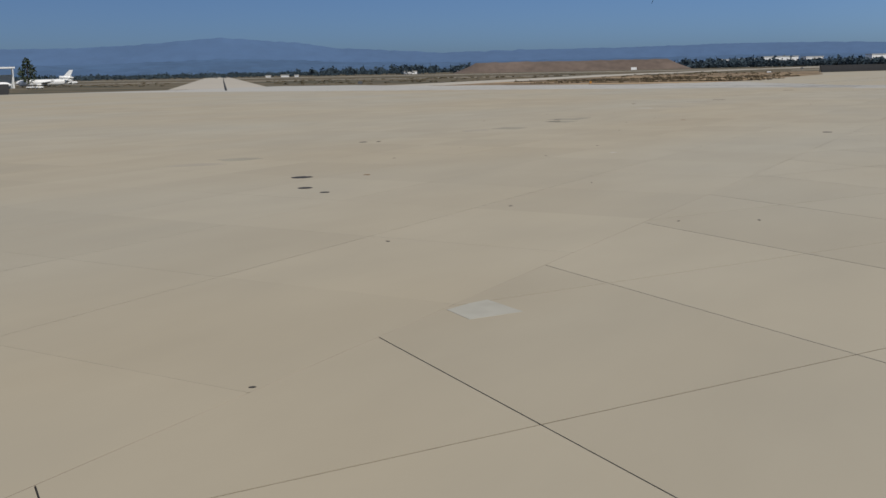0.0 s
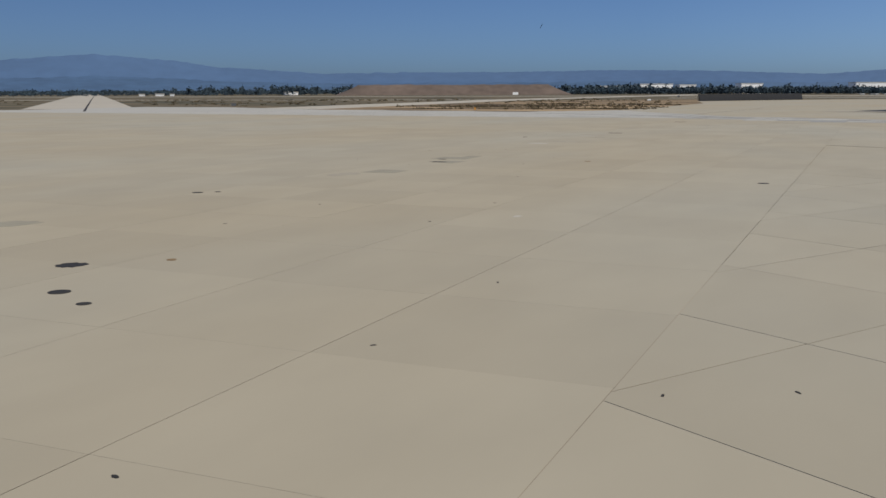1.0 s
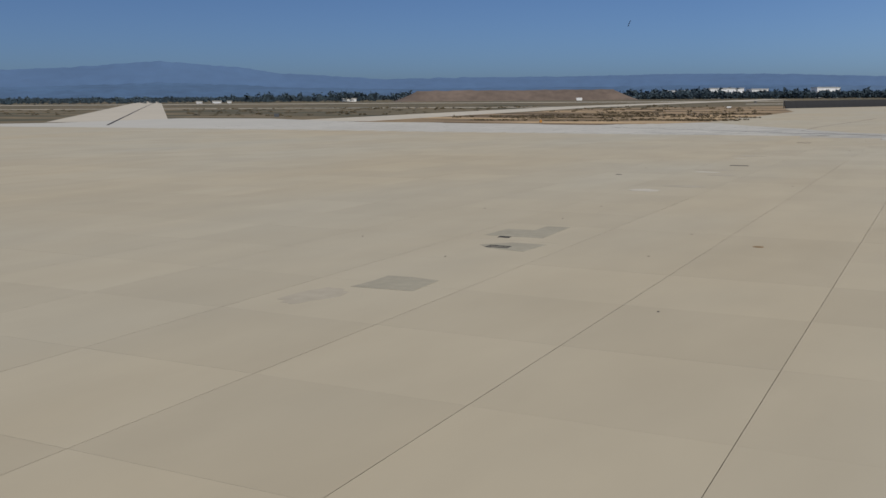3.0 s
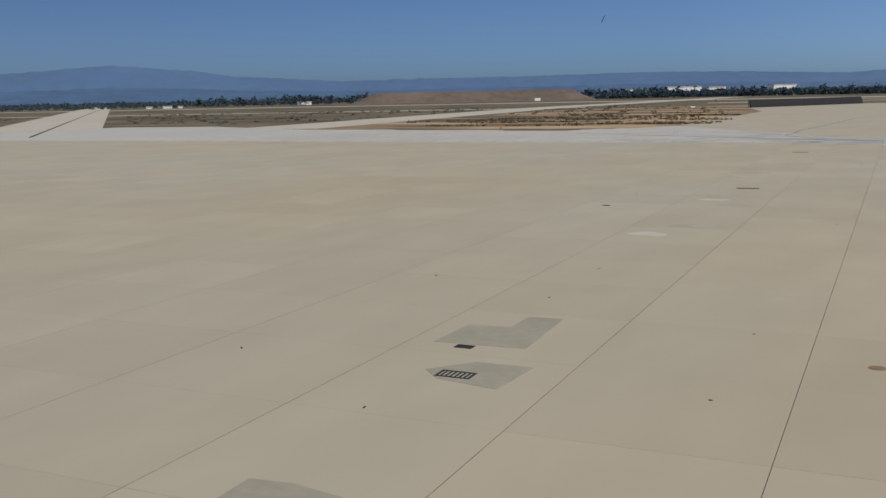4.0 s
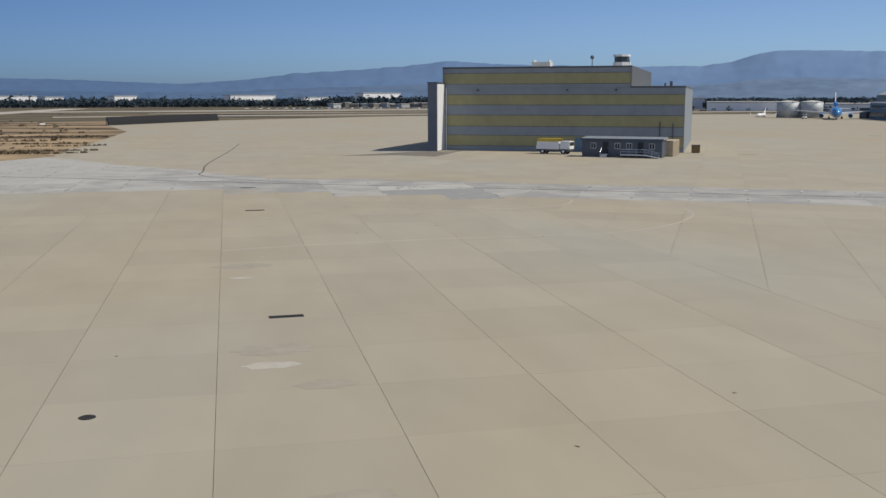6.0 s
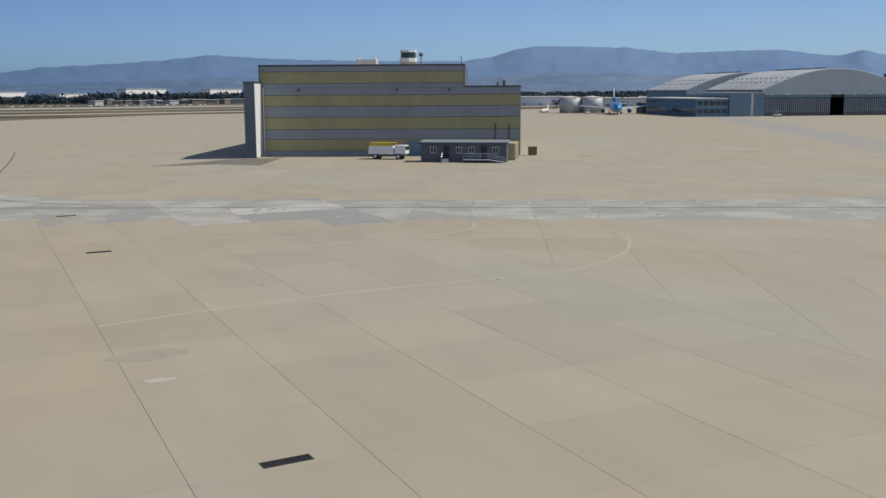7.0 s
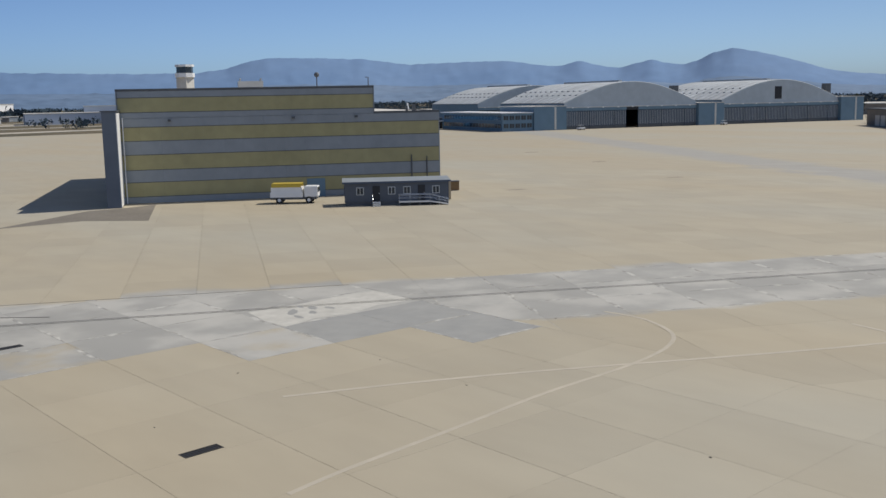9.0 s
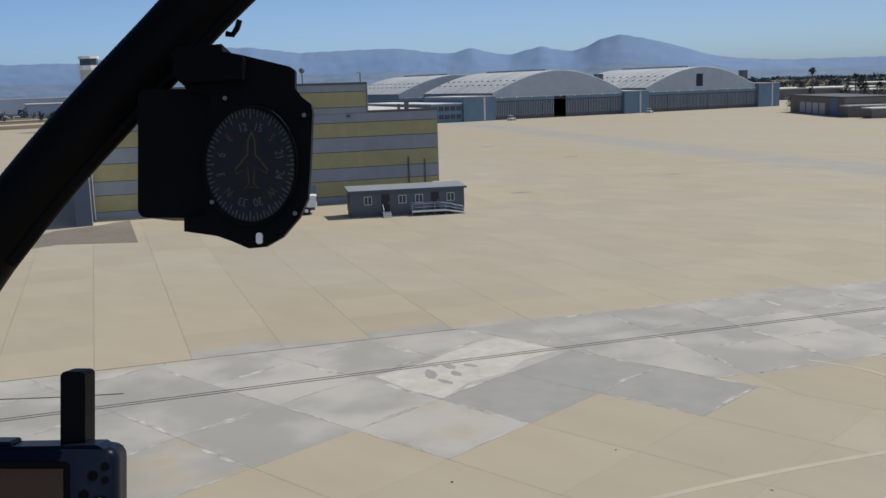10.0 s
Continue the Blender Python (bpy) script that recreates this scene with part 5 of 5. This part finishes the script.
rough_patch(-10.6, 18.3, 1.5, 0.8, 60, M_FAINT, "asphalt_patch", "thin grey asphalt repair in tan concrete", "patch", 65)
flat("bleached_patch", [grid_xy(-2.0, 137.9), grid_xy(-2.1, 140.2), grid_xy(-1.5, 143.3), grid_xy(2.0, 143.0), grid_xy(5.4, 143.4), grid_xy(8.7, 143.1), grid_xy(8.6, 138.6), grid_xy(5.6, 138.9), grid_xy(3.2, 138.2), grid_xy(0.6, 138.6)], M_WPATCH, "bleached white resurfaced area on grey concrete", "patch", 0.005)
for k, (pn, pm, ra, rb2) in enumerate(((0.6, 141.2, 0.9, 0.35), (1.5, 140.2, 0.5, 0.25), (2.3, 141.4, 0.6, 0.3), (1.9, 142.3, 0.45, 0.2), (0.1, 139.7, 0.55, 0.22), (3.1, 140.6, 0.5, 0.25))):
    rough_patch(*grid_xy(pn, pm), ra, rb2, 25 + 9 * k, M_DKGREY, "bare_spot", "grey spot where the white surface has worn off", "patch", 170 + k, 0.009)
WHITE_SPOTS = [(-3.2, 90.8), (-1.0, 85.4), (-4.9, 85.2), (-13.7, 84.7), (-16.3, 95.0), (-13.4, 90.7)]
rk = random.Random(9)
DOTS = [(-6.6, -24.4), (-3.5, -17.7), (1.0, -27.9), (-1.4, -28), (-9.8, -31.4), (-9.9, -44.2), (-5.3, -4.8), (-2.2, 1.7), (-10.4, 1.5), (-13.5, -5.1), (0.2, 15.9), (6.6, 28.6), (-0.9, 38.5), (-6.6, 26.2), (-10.7, 32.1), (1.6, 26.2), (4.6, 32.5), (1.8, 44.2), (-5, 43.4), (9.2, 74.3), (24.4, 56.6), (16.4, 56.1), (38, 120.9), (35.6, 98.7), (42.9, 98.6), (40.5, 92.9), (45.3, 88.9), (51.1, 117), (48.4, 110.9), (46.3, 122.6), (63.6, 111.3)]
for k, (x, y) in enumerate(DOTS):
    rough_patch(x, y, rk.uniform(0.05, 0.09), rk.uniform(0.03, 0.06), rk.uniform(0, 180), M_IRON, "tie_down_ring", "small dark tie-down fitting in the concrete", "fitting", 100 + k, 0.008)
for k, (x, y) in enumerate(((240.5, 174), (208.1, 148), (171.2, 125), (144.5, 143.2))):
    rough_patch(x, y, 1.6, 0.35, -50, M_ASPH, "oil_stain", "dark oily stain on the concrete", "stain", 140 + k, 0.005)

# small paint spots
for k, (pn, pm) in enumerate(WHITE_SPOTS):
    rough_patch(*grid_xy(pn, pm), 0.14, 0.07, 30 * k, M_SPILL, "paint_spot", "small whitish paint spot on the concrete", "mark", 250 + k, 0.0052)

# old paint arcs and a straight line across the tan slabs
ARC = [(24, 97), (29.9, 95.6), (35.2, 93.9), (40.5, 91.7), (49.2, 87.7), (54.1, 87.1), (58.7, 87.9), (61.4, 89.0), (65.3, 91.3), (68, 94.5)]
ARC_B = [(34, 111.6), (37, 110.8), (42.3, 109.0), (48.5, 107.0), (54.4, 104.6), (58.8, 103.5), (62.2, 103.9), (65.2, 106.2), (66.5, 109)]


tagged(ob_from("paint_line", strip(smooth_pts(ARC), 0.28, -0.05, 0.005), M_WHITEP), "faded pale turning line painted on concrete", "paint line", kind="structure")
tagged(ob_from("paint_line", strip(smooth_pts([(43.7, 118.2), (50.4, 110.5), (60.6, 96.6), (69.3, 85.6), (100, 45)]), 0.3, -0.05, 0.006), M_WHITEP), "faded pale straight line painted on concrete", "paint line", kind="structure")
tagged(ob_from("paint_line", strip(smooth_pts(ARC_B), 0.26, -0.05, 0.007), M_WHITEP), "faded pale turning line painted on concrete", "paint line", kind="structure")
for off in (-0.22, 0.22):
    tagged(ob_from("sealed_crack", strip(smooth_pts([(20 + off, 183), (40 + off, 156.6), (48.2 + off, 145.6), (66.4 + off, 122), (80 + off, 103.7), (108 + off, 66.5), (150 + off, 11)]), 0.1, -0.05, 0.005), M_DARKJ), "dark sealed double joint along the grey strip", "joint", kind="structure")
tagged(ob_from("sealed_crack", strip(smooth_pts([(53.1, 142.3), (51.2, 147), (49.3, 153.6), (49.4, 159.5), (52.2, 164.9), (59.4, 179.6), (78.5, 212.6), (92, 237)]), 0.16, -0.05, 0.005), M_DARKJ), "dark curved sealed joint in the apron", "joint", kind="structure")

tagged(ob_from("sealed_crack", strip([(-96.5, 224), (-219, 600), (-494, 1448)], 0.7, -0.3, 0.004), M_DARKJ), "dark line along the taxiway centre", "joint", kind="structure")

# ---- concrete slabs ----
N_LINES = [-7.7 + (5.6 if k < 0 else 5.5) * k for k in range(-25, 3)] + [13.0]
M_LINES = [-38.3 + 6.2 * k for k in range(-5, 6)] + [-7.3 + 5.588 * k for k in range(1, 41)]


def inside(p, poly):
    x, y = p
    odd = False
    for (x0, y0), (x1, y1) in zip(poly, poly[1:] + poly[:1]):
        if (y0 > y) != (y1 > y) and x < (x1 - x0) * (y - y0) / (y1 - y0) + x0:
            odd = not odd
    return odd


def is_grey(x, y):
    a, s = 0.797 * x + 0.605 * y, 0.605 * x - 0.797 * y
    west = max(0.0, -85 - s)
    return 116.0 - 0.5 * west < a < 133.4 + 0.55 * west and s > -260


def clip(poly, ka, kb, kc):
    """The part of poly where ka x + kb y > kc."""
    out = []
    side = lambda p: ka * p[0] + kb * p[1] - kc
    for a, b in zip(poly, poly[1:] + poly[:1]):
        if side(a) >= 0:
            out.append(a)
        if side(a) * side(b) < 0:
            k = side(a) / (side(a) - side(b))
            out.append((a[0] + (b[0] - a[0]) * k, a[1] + (b[1] - a[1]) * k))
    return out


GAP, THIN, EDGE, FAR = 0.007, 0.0028, 9.46, 133.4
SEAM = (0.9098, -0.415)
slabs = []
for i in range(len(N_LINES) - 1):
    for j in range(len(M_LINES) - 1):
        n0, n1, m0, m1 = N_LINES[i], N_LINES[i + 1], M_LINES[j], M_LINES[j + 1]
        c = grid_xy((n0 + n1) / 2, (m0 + m1) / 2)
        if not inside(c, APRON) or c[1] > 205 - max(0, 18 - c[0]) * -0.8 and c[0] < 50:
            continue
        thin = GAP if is_grey(*c) else THIN
        q = [grid_xy(n0 + GAP, m0 + thin), grid_xy(n1 - GAP, m0 + thin), grid_xy(n1 - GAP, m1 - thin), grid_xy(n0 + GAP, m1 - thin)]
        q = clip(q, -SEAM[0], -SEAM[1], -EDGE + 0.008)
        if len(q) > 2 and 0.605 * c[0] - 0.797 * c[1] > -112:
            q = clip(q, -0.797, -0.605, -FAR + 0.001)
        if len(q) < 3:
            continue
        slabs.append((tuple(np.mean(q, axis=0)), q, is_grey(*c)))
# the older field beyond the long joint is laid at another angle
AX, AY = 0.83, 0.558
for i in range(-16, 16):
    for j in range(-9, 16):
        q = []
        for di, dj in ((0, 0), (1, 0), (1, 1), (0, 1)):
            a, b = 6.12 * (i + di) + 0.012 * (1 - 2 * di), 6.49 * (j + dj) + 0.016 * (1 - 2 * dj)
            q.append((-4.1 + AX * a - AY * b, -36.8 + AY * a + AX * b))
        q = clip(q, *SEAM, EDGE + 0.008)
        if len(q) < 3:
            continue
        c = tuple(np.mean(q, axis=0))
        if VX * c[0] + 0.908 * c[1] > 33 or 0.908 * c[0] - VX * c[1] > 90 or not inside(c, APRON):
            continue
        slabs.append((c, q, False))
# beyond the seam and north of the strip the slabs follow the strip
S_LINES = [-50.8 + (5.3 if k < 0 else 5.6) * k for k in range(-22, 34)]
A_LINES = [118.0 - 5.7 * k for k in range(11, 0, -1)] + [118.0, 123.2, 128.3] + [FAR + 5.9 * k for k in range(18)]
for a0, a1 in zip(A_LINES, A_LINES[1:]):
    for s0, s1 in zip(S_LINES, S_LINES[1:]):
        thin = 0.001 if a0 == FAR else 0.004 if a0 > 117 and a1 < FAR + 1 else THIN
        q = [(0.797 * a + 0.605 * b, 0.605 * a - 0.797 * b) for a, b in ((a0 + thin, s1 - GAP), (a1 - thin, s1 - GAP), (a1 - thin, s0 + GAP), (a0 + thin, s0 + GAP))]
        if a1 < FAR + 1:
            q = clip(q, *SEAM, EDGE + 0.008)
            if len(q) > 2:
                q = clip(q, VX, 0.908, 33.0)
        if len(q) < 3:
            continue
        c = tuple(np.mean(q, axis=0))
        if inside(c, APRON):
            slabs.append((c, q, is_grey(*c)))
PA, PB = Vector((0, -42)), Vector((52, 128))


def reach(c):
    d = PB - PA
    t = max(0, min(1, (Vector(c) - PA).dot(d) / d.length_squared))
    return (Vector(c) - PA - d * t).length


slabs.sort(key=lambda s: reach(s[0]))
rs = random.Random(4)
shared = {}
far = {False: ([], []), True: ([], [])}
for k, (c, q, grey) in enumerate(slabs):
    top = rs.uniform(-0.0015, 0.0)
    if k < 300:
        me = bpy.data.meshes.new("slab")
        nq = len(q)
        v = [(x - c[0], y - c[1], z) for z in (-0.15, 0.0) for x, y in q]
        me.from_pydata(v, [], [tuple(range(nq, 2 * nq))] + [(a, (a + 1) % nq, nq + (a + 1) % nq, nq + a) for a in range(nq)])
        dark = any(math.hypot(c[0] - x, c[1] - y) < 2.2 for x, y in (grid_xy(6.0, 135.2), grid_xy(6.0, 129.6), grid_xy(0.5, 135.2)))
        key = (grey, dark, tuple(round(x, 3) for p in v for x in p))
        if key in shared:
            bpy.data.meshes.remove(me)
            me = shared[key]
        else:
            me.materials.append(M_DKGREY if dark else M_TAN)
            shared[key] = me
        o = new("slab", me)
        o.location = (c[0], c[1], top)
        o.parent = apron
    else:
        vs, fs = far[grey]
        b, nq = len(vs), len(q)
        vs += [(x, y, z) for z in (-0.15, top) for x, y in q]
        fs.append(tuple(range(b + nq, b + 2 * nq)))
        fs += [(b + a, b + (a + 1) % nq, b + nq + (a + 1) % nq, b + nq + a) for a in range(nq)]
for grey, (vs, fs) in far.items():
    me = bpy.data.meshes.new("slab_field")
    me.from_pydata(vs, [], fs)
    me.materials.append(M_TAN)
    o = new("slab_field", me)
    o.parent = apron
    tagged(o, "grey concrete slabs" if grey else "tan concrete slabs", kind="stuff")
beds = {M_JOINT: ([], []), M_DARKJ: ([], [])}
for c, q, grey in slabs:
    old = SEAM[0] * c[0] + SEAM[1] * c[1] > EDGE and VX * c[0] + 0.908 * c[1] < 33
    old = old and VX * c[0] + 0.908 * c[1] < -12
    vs, fs = beds[M_DARKJ if old else M_JOINT]
    b = len(vs)
    vs += [(c[0] + (x - c[0]) * 1.012, c[1] + (y - c[1]) * 1.012, -0.012 if old else -0.0026) for x, y in q]
    fs.append(tuple(range(b, b + len(q))))
for m, (vs, fs) in beds.items():
    me = bpy.data.meshes.new("joint_bed")
    me.from_pydata(vs, [], fs)
    me.materials.append(m)
    o = new("joint_bed", me)
    o.parent = apron
    tagged(o, "dark sealant in the joints" if m is M_DARKJ else "dusty filler in the joints", kind="stuff")
# lime streaks along the joints of the grey strip
rl = np.random.default_rng(12)
vs, fs = [], []
for c, q, grey in slabs:
    if not grey:
        continue
    nq = len(q)
    for a in range(nq):
        if rl.random() < 0.2:
            continue
        p0, p1, cc = np.array(q[a]), np.array(q[(a + 1) % nq]), np.array(c)
        t0, t1 = rl.uniform(0, 0.25), rl.uniform(0.7, 1)
        wide = rl.uniform(0.045, 0.12)
        steps = 10
        b = len(vs)
        for k in range(steps + 1):
            e = p0 + (p1 - p0) * (t0 + (t1 - t0) * k / steps)
            w = wide * rl.uniform(0.6, 1.2) * math.sin(math.pi * (k + 0.3) / (steps + 0.6))
            vs += [(*e, 0.003), (*(e + (cc - e) * w), 0.003)]
        fs += [(b + 2 * k, b + 2 * k + 1, b + 2 * k + 3, b + 2 * k + 2) for k in range(steps)]
me = bpy.data.meshes.new("lime_streaks")
me.from_pydata(vs, [], fs)
me.materials.append(M_LIME)
o = new("lime_streaks", me)
o.parent = apron
tagged(o, "whitish lime streaks along the joints", kind="stuff")
